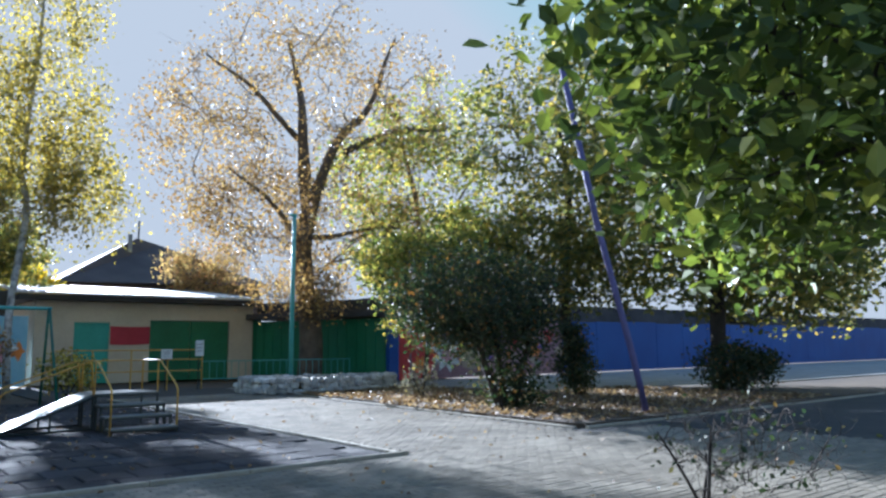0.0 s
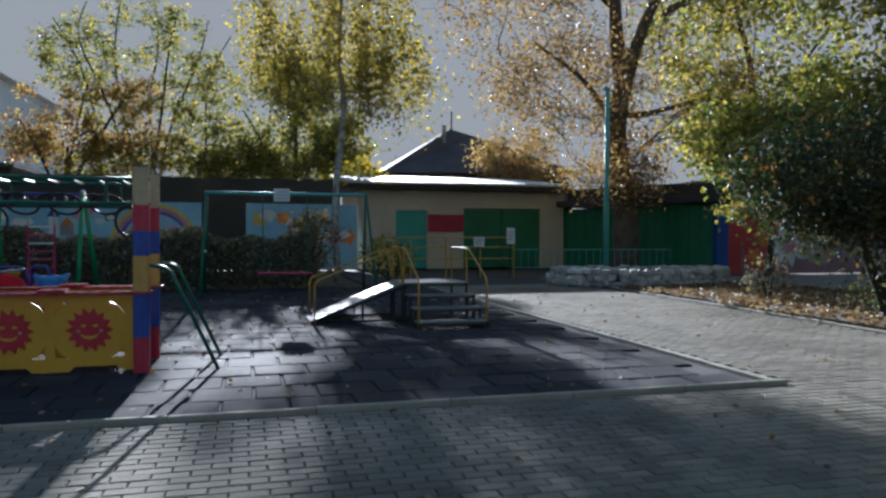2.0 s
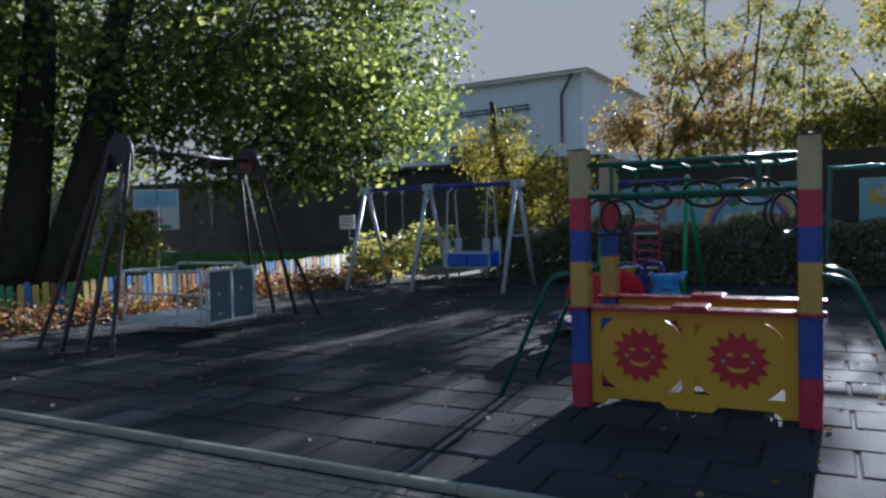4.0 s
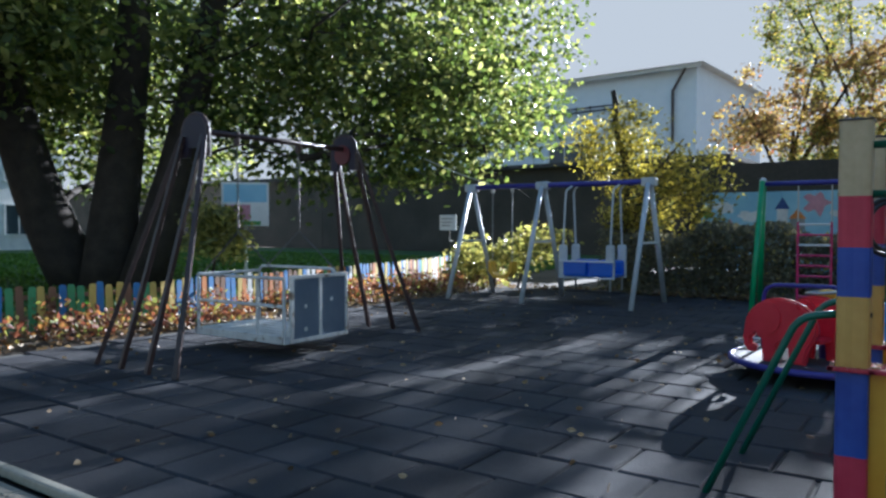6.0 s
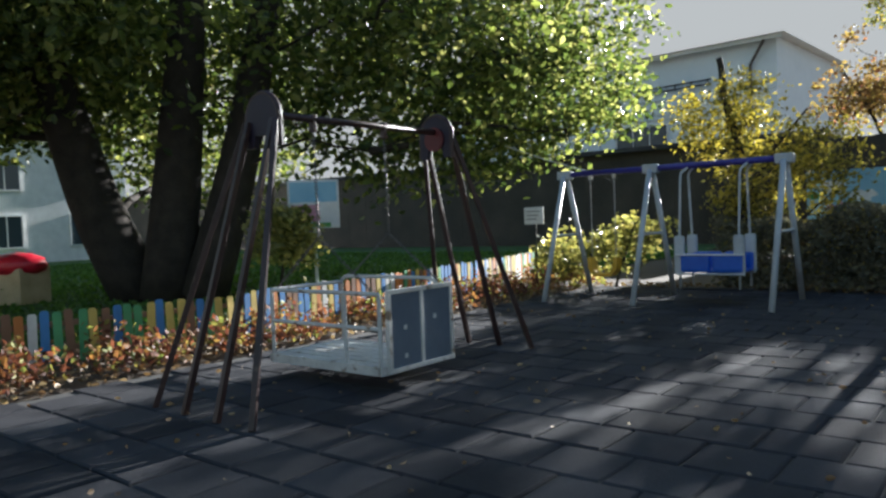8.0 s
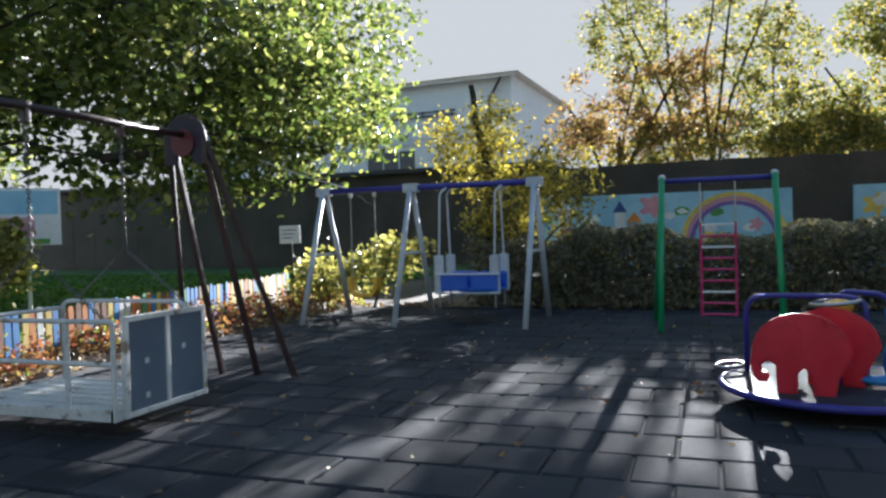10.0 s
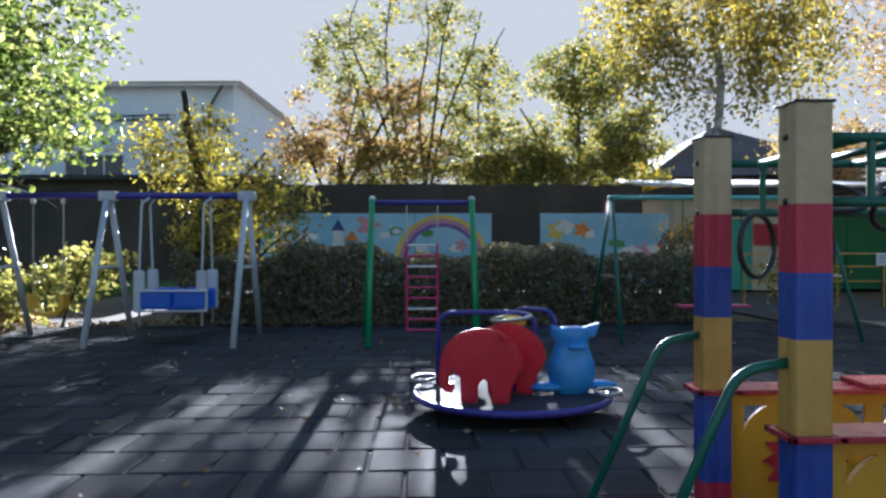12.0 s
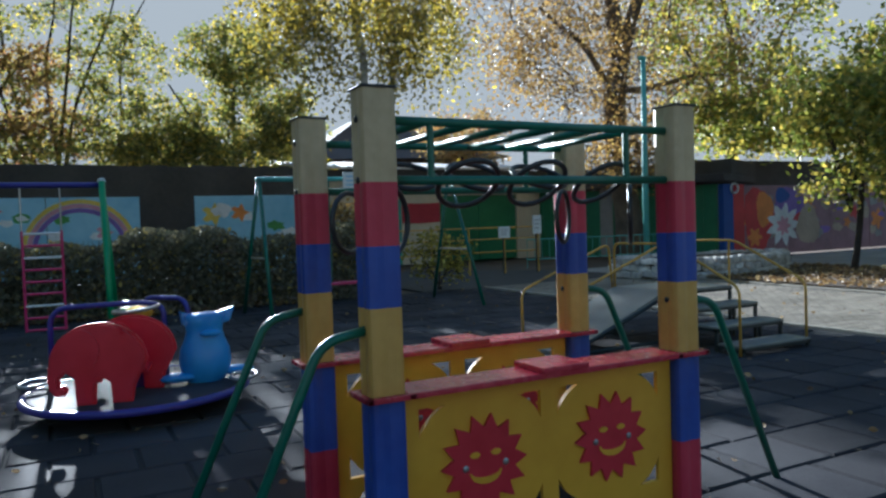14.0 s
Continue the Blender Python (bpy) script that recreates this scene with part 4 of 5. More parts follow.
# ---- wheelchair swing ----
big = thing("wheelchair_swing", -12.93, 4.0, 0, "dark brown swing frame carrying a railed wheelchair platform", "swing")
for sy in (-1, 1):
    fy, ty = sy * 1.88, sy * 1.14
    for fx, tx in ((0.66, 0.205), (0.22, 0.165), (-0.22, -0.165), (-0.66, -0.205)):
        a, b = Vector((fx, fy, 0)), Vector((tx, ty + sy * 0.03, 2.36))
        d = (b - a).normalized()
        q = d.to_track_quat("Z", "X").to_matrix().to_4x4()
        bm = box(bmesh.new(), -0.024, 0.024, -0.024, 0.024, 0, (b - a).length, 0.005, Matrix.Translation(a) @ q)
        part("leg", bm, M["brown_leg"], big)
    out = [(0.205 * math.cos(a), 2.38 + 0.205 * math.sin(a)) for a in (math.pi * k / 16 for k in range(17))] + [(-0.205, 2.14), (-0.11, 2.14), (-0.09, 2.24), (0.09, 2.24), (0.11, 2.14), (0.205, 2.14)]
    m = pose(0, ty, 0, 0, 0, 0)
    hp = part("head_plate", plate(bmesh.new(), out, [], 0.05, m), M["purple_plate"], big, "dark purple rounded head plate")
    if sy > 0:
        disc = [(0.13 * math.cos(a), 2.34 + 0.13 * math.sin(a)) for a in (2 * math.pi * k / 24 for k in range(24))]
        part("disc", plate(bmesh.new(), disc, [], 0.02, pose(0, ty - 0.036, 0)), M["brown_red"], hp, "dull red-brown disc")
    rim = [(0.21 * math.cos(a), ty, 2.38 + 0.21 * math.sin(a)) for a in (math.pi * k / 16 for k in range(17))]
    part("edge_band", tube(bmesh.new(), [(0.21, ty, 2.14)] + rim + [(-0.21, ty, 2.14)], 0.03, 6), M["brown_leg"], hp)
part("beam", tube(bmesh.new(), [(0, -1.14, 2.42), (0, 1.14, 2.42)], 0.032, 12), M["brown_leg"], big, smooth=True)
pf = new("platform")
pf.parent, pf.location = big, (0, -0.02, 0)
for i in range(6):
    part("deck_board", box(bmesh.new(), -0.72, 0.7, -0.55 + i * 0.147, -0.55 + (i + 1) * 0.147 - 0.034, 0.2, 0.235, 0.005), M["white_worn"], pf, "worn white deck board" if i == 0 else "")
bm = bmesh.new()
box(bm, -0.74, 0.72, -0.59, -0.55, 0.16, 0.24), box(bm, -0.74, 0.72, 0.33, 0.37, 0.16, 0.24), box(bm, -0.76, -0.72, -0.59, 0.37, 0.16, 0.24), box(bm, 0.7, 0.74, -0.59, 0.37, 0.16, 0.24)
part("deck_frame", bm, M["white_worn"], pf)
R = 0.018
for x, y in ((0.72, -0.57), (-0.72, -0.57), (-0.72, 0.35), (0.3, -0.57)):
    part("rail_post", tube(bmesh.new(), [(x, y, 0.2), (x, y, 0.86)], R, 8), M["white_worn"], pf)
for z in (0.86, 0.56):
    part("side_rail", tube(bmesh.new(), [(-0.72, -0.57, z), (0.72, -0.57, z)], R, 8), M["white_worn"], pf)
part("side_rail", tube(bmesh.new(), [(-0.72, -0.57, 0.86), (-0.72, 0.35, 0.86)], R, 8), M["white_worn"], pf)
part("side_rail", tube(bmesh.new(), bend([(-0.72, 0.35, 0.2), (-0.72, 0.35, 0.92), (0.6, 0.35, 0.92), (0.6, 0.35, 0.2)], 0.1, 4), R, 8), M["white_worn"], pf)
gate = new("gate")
gate.parent, gate.location = pf, (0.76, -0.1, 0)
bm = bmesh.new()
for y0, y1, z0, z1 in ((-0.42, 0.46, 0.17, 0.21), (-0.42, 0.46, 0.85, 0.89), (-0.42, -0.38, 0.21, 0.85), (0.42, 0.46, 0.21, 0.85), (0.0, 0.04, 0.21, 0.85)):
    box(bm, -0.02, 0.02, y0, y1, z0, z1, 0.004)
part("gate_frame", bm, M["white_worn"], gate)
for y0, y1 in ((-0.38, 0.0), (0.04, 0.42)):
    part("gate_panel", box(bmesh.new(), -0.008, 0.008, y0, y1, 0.21, 0.85), M["grey_panel"], gate, "blue-grey flat panel")
for y, z in ((-0.2, 0.55), (-0.2, 0.3), (0.2, 0.6)):
    part("sticker", box(bmesh.new(), 0.009, 0.012, y - 0.02, y + 0.02, z - 0.02, z + 0.02), M["white"], gate)
for y in (-0.57, 0.35):
    part("hanger", box(bmesh.new(), -0.03, 0.03, y - 0.055, y - 0.005, 2.3, 2.46, 0.008), M["brown_leg"], big)
    bm = chain(bmesh.new(), (0, y - 0.03, 2.31), (0, y - 0.02, 1.36))
    for x in (-0.65, 0.62):
        chain(bm, (0, y - 0.02, 1.36), (x, y, 0.88))
    part("chain", bm, M["chain_steel"], big, "dull steel chain that forks above the platform")

# ---- step platform with ramp ----
st = thing("step_platform", -1.55, 5.3, 0, "training steps with a ramp and ochre handrails", "step platform")
LV = ((0.05, 0.95, 0.58), (-0.3, 0.05, 0.42), (-0.62, -0.3, 0.26), (-0.94, -0.62, 0.1))
for y0, y1, z in LV:
    td = part("tread", box(bmesh.new(), -0.48, 0.52, y0 + 0.006, y1 - 0.006, z - 0.025, z, 0.006), M["tread"], st)
    bm = bmesh.new()
    for x in (-0.46, 0.5):
        for y in (y0 + 0.03, y1 - 0.03):
            box(bm, x - 0.015, x + 0.015, y - 0.015, y + 0.015, 0, z - 0.025)
    box(bm, -0.48, 0.52, y0 + 0.01, y0 + 0.05, z - 0.055, z - 0.025), box(bm, -0.48, -0.44, y0 + 0.01, y1, z - 0.055, z - 0.025), box(bm, 0.48, 0.52, y0 + 0.01, y1, z - 0.055, z - 0.025)
    part("frame", bm, M["frame_black"], td, "dark angle-steel frame")
bm = bmesh.new()
vs = []
ramp_l, ramp_r = -1.85, -0.5
for x, z in ((ramp_l, 0.03), (ramp_r, 0.58)):
    for y in (0.08, 0.92):
        for dz in (0, -0.03):
            vs.append(bm.verts.new((x, y, z + dz)))
for f in ((0, 2, 6, 4), (1, 5, 7, 3), (0, 4, 5, 1), (2, 3, 7, 6), (0, 1, 3, 2), (4, 6, 7, 5)):
    bm.faces.new([vs[i] for i in f])
part("ramp", bm, M["tread"], st, "grey sheet-metal ramp")
for y in (0.08, 0.92):
    for a, b, r in (((ramp_l, y, 0.02), (ramp_r, y, 0.52), 0.022), ((ramp_l, y, 0.02), (ramp_r, y, 0.03), 0.018), ((ramp_r, y, 0.0), (ramp_r, y, 0.55), 0.018), ((-1.1, y, 0.03), (-1.1, y, 0.3), 0.015)):
        part("ramp_strut", tube(bmesh.new(), [a, b], r, 6), M["frame_black"], st)
for x in (-0.48, 0.5):
    part("stair_rail", tube(bmesh.new(), bend([(x, -0.9, 0.0), (x, -0.9, 0.68), (x, 0.0, 1.1), (x, 0.92, 1.1), (x, 0.92, 0.56)], 0.1, 5), 0.014, 10), M["rail_yellow"], st, smooth=True)
    part("rail_post", tube(bmesh.new(), [(x, 0.08, 0.56), (x, 0.08, 1.1)], 0.012, 8), M["rail_yellow"], st)
for y in (0.06, 0.94):
    part("ramp_rail", tube(bmesh.new(), bend([(-1.8, y, 0.0), (-1.8, y, 0.62), (-0.55, y, 1.1), (-0.5, y, 0.56)], 0.1, 5), 0.014, 10), M["rail_yellow"], st, smooth=True)

# ---- planter, lamp pole, railings, signs ----
pl = thing("stone_planter", 5.6, 11.9, 0, "long planter of whitewashed rough stones", "planter")
rnd = random.Random(11)
ring = [(-1.95, 0.95), (-1.75, -0.05), (-0.9, -0.75), (0.3, -0.9), (1.6, -0.75), (2.7, -0.1), (2.6, 0.7), (1.6, 1.1), (0.0, 1.3), (-1.2, 1.35)]
part("soil_fill", plate(bmesh.new(), [(p[0] * 0.93, p[1] * 0.93) for p in ring], [], 0.4, pose(0, 0, 0.2, -90)), M["soil"], pl)
for i in range(len(ring)):
    a, b = Vector(ring[i]), Vector(ring[(i + 1) % len(ring)])
    for row in range(3):
        s0 = 0.0
        while s0 < (b - a).length - 0.05:
            w = rnd.uniform(0.16, 0.34)
            p = a + (b - a).normalized() * (s0 + w / 2)
            h = rnd.uniform(0.07, 0.1)
            m = pose(p.x + rnd.uniform(-0.03, 0.03), p.y + rnd.uniform(-0.03, 0.03), 0.085 + 0.15 * row + rnd.uniform(-0.015, 0.02), rnd.uniform(-8, 8), rnd.uniform(-8, 8), math.degrees(math.atan2(b.y - a.y, b.x - a.x)) + rnd.uniform(-8, 8))
            bm = bmesh.new()
            bmesh.ops.create_cube(bm, size=1.0)
            bmesh.ops.bevel(bm, geom=bm.edges[:], offset=0.2, segments=1, affect="EDGES")
            for v in bm.verts:
                v.co = Vector((v.co.x * w * rnd.uniform(0.85, 1.1), v.co.y * 0.24 * rnd.uniform(0.85, 1.1), v.co.z * h * 2 * rnd.uniform(0.85, 1.1)))
            bmesh.ops.transform(bm, matrix=m, verts=bm.verts[:])
            part("stone", bm, M["stone"], pl)
            s0 += w
lamp = thing("lamp_pole", 6.0, 14.3, 0, "tall slim teal painted metal pole", "pole")
part("pole", tube(bmesh.new(), [(0, 0, 0), (0, 0, 3), (0.02, 0, 5.6)], [0.085, 0.075, 0.065], 12), M["teal"], lamp, smooth=True)
part("cap", box(bmesh.new(), -0.12, 0.1, -0.06, 0.06, 5.58, 5.68, 0.02), M["teal"], lamp)
yr = thing("railing", -0.6, 16.2, 0, "ochre tube railing before the garages", "railing")
for z in (1.25, 0.95, 0.6):
    part("rail", tube(bmesh.new(), [(0, 0, z), (4.4, 0, z)], 0.018, 8), M["rail_yellow"], yr)
for i in range(5):
    part("post", tube(bmesh.new(), [(i * 1.1, 0, 0), (i * 1.1, 0, 1.25)], 0.022, 8), M["rail_yellow"], yr)
wr = thing("low_railing", 4.3, 17.5, 0, "low pale green tube railing", "railing")
for z in (0.85, 0.25):
    part("rail", tube(bmesh.new(), [(0, 0, z), (5.5, -0.6, z)], 0.016, 8), M["teal"], wr)
for i in range(23):
    part("bar", tube(bmesh.new(), [(i * 0.25, -0.6 * i * 0.25 / 5.5, 0 if i % 6 == 0 else 0.25), (i * 0.25, -0.6 * i * 0.25 / 5.5, 0.85)], 0.01, 6), M["teal"], wr)
for x, y, z, w, h, ps, lab in ((2.62, 16.1, 1.12, 0.34, 0.3, 0, "small white notice fixed to the railing"), (3.62, 16.0, 1.3, 0.26, 0.5, 1, "white water tank shaped box on a post"), (-16.15, 12.25, 1.5, 0.46, 0.36, 1, "small white notice board with dark lines")):
    sg = thing("notice_board", x, y, 0, lab, "sign")
    part("board", box(bmesh.new(), -w / 2, w / 2, -0.05, 0.0, z - h / 2, z + h / 2, 0.01), M["white"], sg)
    for i in range(3):
        part("text_line", box(bmesh.new(), -w * 0.36, w * (0.36 - 0.1 * i), -0.053, -0.05, z + h * (0.25 - 0.22 * i) - 0.012, z + h * (0.25 - 0.22 * i) + 0.012), M["mural_grey"], sg)
    part("post", tube(bmesh.new(), [(0, 0.03, 0), (0, 0.03, z + h / 2 - 0.02)], 0.02, 8), M["frame_black"], sg)
bd = thing("picture_board", -18.1, 7.85, 0, "pale picture board on a white post", "sign", rz=48)
part("board", box(bmesh.new(), -0.46, 0.46, -0.03, 0.0, 1.42, 2.3, 0.01), M["white"], bd)
for i, (mt, a, b, c, d) in enumerate((("mural_sky", -0.42, 0.42, 1.9, 2.26), ("mural_pink", -0.4, 0.1, 1.55, 1.85), ("mural_green", -0.2, 0.3, 1.44, 1.52))):
    part("picture", box(bmesh.new(), a, b, -0.036, -0.031, c, d), M[mt], bd)
part("post", tube(bmesh.new(), [(0, 0.03, 0), (0, 0.03, 2.2)], 0.03, 8), M["white"], bd)
wr2 = thing("wall_ring", 11.78, 16.37, 2.26, "pale ring hung at the top of the painted fence", "ring")
part("ring", tube(bmesh.new(), [(0.16 * math.cos(a), 0, 0.16 * math.sin(a)) for a in (2 * math.pi * k / 24 for k in range(24))], 0.035, 8, True), M["white_worn"], wr2, smooth=True)
part("hook", box(bmesh.new(), -0.012, 0.012, -0.01, 0.07, 0.1, 0.13, 0.003), M["steel"], wr2)
lp = thing("leaning_pole", 6.3, 0.95, 0, "leaning purple painted tube pole", "pole")
part("pole", tube(bmesh.new(), [(0, 0, 0), (-0.25, 0.1, 1.2), (-0.75, 0.4, 3.6), (-1.3, 0.7, 6.8)], 0.06, 10), M["pole_purple"], lp, smooth=True)
wp = thing("swing_sign", -3.55, 10.94, 0, "small white sign fixed to the swing's top beam", "sign")
part("board", box(bmesh.new(), -0.17, 0.17, -0.012, 0.018, 2.03, 2.31, 0.006), M["white"], wp)
for z in (2.24, 2.17, 2.1):
    part("text_line", box(bmesh.new(), -0.12, 0.12, -0.016, -0.012, z - 0.012, z + 0.012), M["mural_sky"], wp)
ov = thing("rope", -13, 10.7, 2.2, "thin pale rope tied from the swing beam", "rope")
part("rope", tube(bmesh.new(), [(-1.0, 0, 0.03), (-2.2, 0.6, 0.35), (-3.6, 1.2, 0.8)], 0.012, 6), M["white_worn"], ov)
tb = thing("picnic_table", -24.5, 3.6, 0, "pale wooden picnic table on the lawn", "table", rz=25)
part("tabletop", box(bmesh.new(), -1.0, 1.0, -0.35, 0.35, 0.72, 0.77, 0.01), M["beige"], tb)
for sy in (-0.65, 0.65):
    part("bench", box(bmesh.new(), -1.0, 1.0, sy - 0.15, sy + 0.15, 0.42, 0.46, 0.01), M["beige"], tb)
for sx in (-0.8, 0.8):
    bm = bmesh.new()
    box(bm, sx - 0.04, sx + 0.04, -0.75, 0.75, 0.34, 0.42), box(bm, sx - 0.04, sx + 0.04, -0.3, -0.2, 0, 0.72), box(bm, sx - 0.04, sx + 0.04, 0.2, 0.3, 0, 0.72)
    part("leg", bm, M["beige"], tb)
rt = thing("toy_hut", -25.5, 5.6, 0, "small play hut with a red roof", "play hut", rz=20)
part("body", box(bmesh.new(), -0.5, 0.5, -0.4, 0.4, 0, 0.8, 0.02), M["beige"], rt)
bm = bmesh.new()
blob(bm, (0, 0, 0.85), (0.7, 0.55, 0.3), 2)
part("roof", bm, M["toy_red"], rt, "", True)

# ---- picket fence ----
pk = thing("picket_fence", -16.2, 4, 0, "low picket fence with pickets painted in many colours", "fence")
run = [(-16.9, -3.0), (-16.4, 2.5), (-16.0, 4.5), (-16.3, 8.0), (-16.7, 10.8), (-17.6, 14.5)]
cols = ["picket_blue", "picket_orange", "picket_green", "picket_yellow", "picket_white", "picket_brown", "picket_blue", "picket_yellow"]
rnd = random.Random(2)
shapes = {}
for c in cols:
    me = plate(bmesh.new(), [(-0.046, 0.04), (0.046, 0.04), (0.046, 0.6), (0.03, 0.625), (-0.03, 0.625), (-0.046, 0.6)], [], 0.02)
    o = part("picket", me, M[c], pk)
    shapes[c] = o.data
    bpy.data.objects.remove(o)
for a, b in zip(run, run[1:]):
    a, b = Vector(a), Vector(b)
    L = (b - a).length
    rot = math.degrees(math.atan2(b.y - a.y, b.x - a.x))
    for i in range(int(L / 0.125)):
        p = a + (b - a) * ((i + 0.5) * 0.125 / L)
        o = new("picket", shapes[rnd.choice(cols)])
        o.parent = pk
        o.matrix_local = pose(p.x + 16.2, p.y - 4, rnd.uniform(-0.03, 0.02), 0, rnd.uniform(-2, 2), rot)
    for z in (0.2, 0.48):
        m = pose(a.x + 16.2, a.y - 4, 0, 0, 0, rot)
        part("rail", box(bmesh.new(), 0, L, 0.012, 0.045, z - 0.03, z + 0.03, 0, m), M["picket_brown"], pk)


# ---- vegetation ----
def leaf_mesh(name, centres, size, rng, mat, parent, flat=0.0, jitter=0.35, droop=0.0):
    """Many small folded leaves, one island each, at the centres."""
    n = len(centres)
    c = np.asarray(centres, dtype=float)
    a = rng.normal(size=(n, 3))
    a[:, 2] *= 1 - flat
    a[:, 2] -= droop
    a /= np.linalg.norm(a, axis=1)[:, None] + 1e-9
    h = rng.normal(size=(n, 3))
    b = np.cross(a, h)
    b /= np.linalg.norm(b, axis=1)[:, None] + 1e-9
    nn = np.cross(a, b)
    s = size * (1 + jitter * rng.uniform(-1, 1, size=(n, 1)))
    v = np.empty((n, 6, 3))
    v[:, 0] = c - a * s * 0.5
    v[:, 1] = c - a * s * 0.12 + b * s * 0.3 + nn * s * 0.1
    v[:, 2] = c + a * s * 0.22 + b * s * 0.24 + nn * s * 0.08
    v[:, 3] = c + a * s * 0.55
    v[:, 4] = c + a * s * 0.22 - b * s * 0.24 + nn * s * 0.08
    v[:, 5] = c - a * s * 0.12 - b * s * 0.3 + nn * s * 0.1
    i0 = (np.arange(n) * 6)[:, None]
    f = np.concatenate([i0 + np.array([0, 1, 2, 3]), i0 + np.array([0, 3, 4, 5])], axis=1).reshape(-1, 4)
    me = bpy.data.meshes.new(name)
    me.from_pydata(v.reshape(-1, 3).tolist(), [], f.tolist())
    me.materials.append(mat)
    ob = new(name, me)
    ob.parent = parent
    return ob


def limb(bm, a, b, r0, r1, rng, wob=0.12, n=6, seg=8):
    """A limb that swings to and fro in slow curves and thins towards its tip."""
    a, b = Vector(a), Vector(b)
    L = (b - a).length
    sway = [Vector(rng.normal(size=3)) * L * wob * 0.5 / k for k in (1, 2, 3)]
    pts, rad = [], []
    for i in range(n + 1):
        s = i / n
        o = sum((v * math.sin(math.pi * s * (k + 1)) for k, v in enumerate(sway)), Vector())
        pts.append(a + (b - a) * s + o + Vector((0, 0, 0.06 * L * math.sin(math.pi * s))))
        rad.append(r0 + (r1 - r0) * s)
    tube(bm, pts, rad, seg)
    return pts


def clumps(regions, rng):
    """Clump centres inside ellipsoids, denser towards their skin: rows of (centre, radii, number)."""
    out = []
    for c, r, n in regions:
        d = rng.normal(size=(n, 3))
        d /= np.linalg.norm(d, axis=1)[:, None]
        k = rng.uniform(0.25, 1.0, size=(n, 1)) ** 0.55
        out.append(np.asarray(c) + d * k * np.asarray(r))
    return np.concatenate(out)


def tree(name, x, y, label, trunks, regions, leaves, leaf_size, mat, bark="bark", seed=1, clump_r=0.45, twigs=40, twig_r=0.02, category="tree", flat=0.2, droop=0.0, crook=0.035):
    """trunks: rows of (foot, top, radius at foot, radius at top), in metres from the tree's foot; regions: the crown's parts."""
    rng = np.random.default_rng(seed)
    t = thing(name, x, y, 0, label, category)
    bm = bmesh.new()
    spine = []
    for a, b, r0, r1 in trunks:
        spine += limb(bm, a, b, r0, r1, rng, crook, 12, 14)
    cl = clumps(regions, rng)
    sp = np.array([tuple(p) for p in spine])
    pick = rng.permutation(len(cl))[:twigs]
    pick = sorted(pick, key=lambda i: np.linalg.norm(sp - cl[i], axis=1).min())
    for i in pick:
        # each twig springs from the nearest wood below it, older twigs included
        c = cl[i]
        low = sp[sp[:, 2] <= max(c[2] - 0.1, sp[:, 2].min() + 0.3)]
        low = low if len(low) else sp
        j = np.argmin(np.linalg.norm(low - c, axis=1))
        r0 = min(max(twig_r, 0.014 * np.linalg.norm(low[j] - c)), 3 * twig_r)
        pts = limb(bm, low[j], c, r0, twig_r * 0.35, rng, 0.16, 6, 5)
        sp = np.concatenate([sp, np.array([tuple(p) for p in pts[2:]])])
        for p in pts[2:]:
            q = p + Vector(rng.normal(size=3)) * 0.7 * clump_r * 2
            tube(bm, [p, (p + q) / 2 + Vector(rng.normal(size=3)) * 0.06, q], [twig_r * 0.45, twig_r * 0.3, twig_r * 0.12], 3)
    part("trunk", bm, M[bark], t, smooth=True)
    per = max(1, leaves // len(cl))
    pts = np.repeat(cl, per, axis=0) + rng.normal(size=(len(cl) * per, 3)) * clump_r * (np.array([0.5, 0.5, 1.9]) if droop else np.array([1, 1, 0.75]))
    pts = pts[pts[:, 2] > 0.06]
    leaf_mesh("crown", pts, leaf_size, rng, M[mat], t, flat, droop=droop)
    return t


# the broad tree beyond the picket fence
tree("broad_tree", -22.6, 7.4, "huge dark multi-stemmed tree with drooping green crown", [((-0.7, -0.1, 0), (-2.6, -2.2, 8), 0.62, 0.25), ((0.0, 0.1, 0), (0.3, 0.6, 9), 0.6, 0.22), ((0.75, 0.5, 0), (2.2, 2.6, 9), 0.5, 0.2)],
     [((0.2, 1.0, 9.0), (7.0, 7.5, 5.5), 900), ((1.7, 8.7, 8.0), (4.3, 5.6, 4.9), 640), ((-1.5, -4.5, 8.5), (5.5, 5.0, 5.0), 420), ((-3.5, -5.0, 5.6), (5.5, 4.6, 2.7), 330), ((-7.5, -4.0, 7.5), (5.0, 5.0, 4.5), 300), ((2.9, 5.6, 4.8), (3.6, 5.0, 2.7), 340), ((2.6, 13.2, 8.4), (3.2, 4.2, 4.1), 190), ((-2.5, -1.5, 6.0), (4.0, 3.0, 2.4), 330), ((-9.0, -3.5, 6.2), (5.0, 5.0, 3.0), 300), ((4.2, 9.0, 4.6), (2.6, 3.6, 1.6), 130), ((-5.0, 4.5, 5.8), (4.5, 3.5, 4.0), 420), ((-6.0, 0.5, 6.5), (4.0, 3.5, 3.0), 340)], 105000, 0.2, "leaf_green", seed=3, clump_r=0.37, twigs=150, twig_r=0.035)
tree("young_bush", -18.3, 7.2, "small bright green bush under the picture board", [((0, 0, 0), (0.1, 0, 1.3), 0.04, 0.015)], [((0.1, 0, 1.25), (0.6, 0.5, 0.5), 40)], 1800, 0.12, "leaf_pale", seed=47, clump_r=0.15, twigs=14, twig_r=0.008, category="bush")
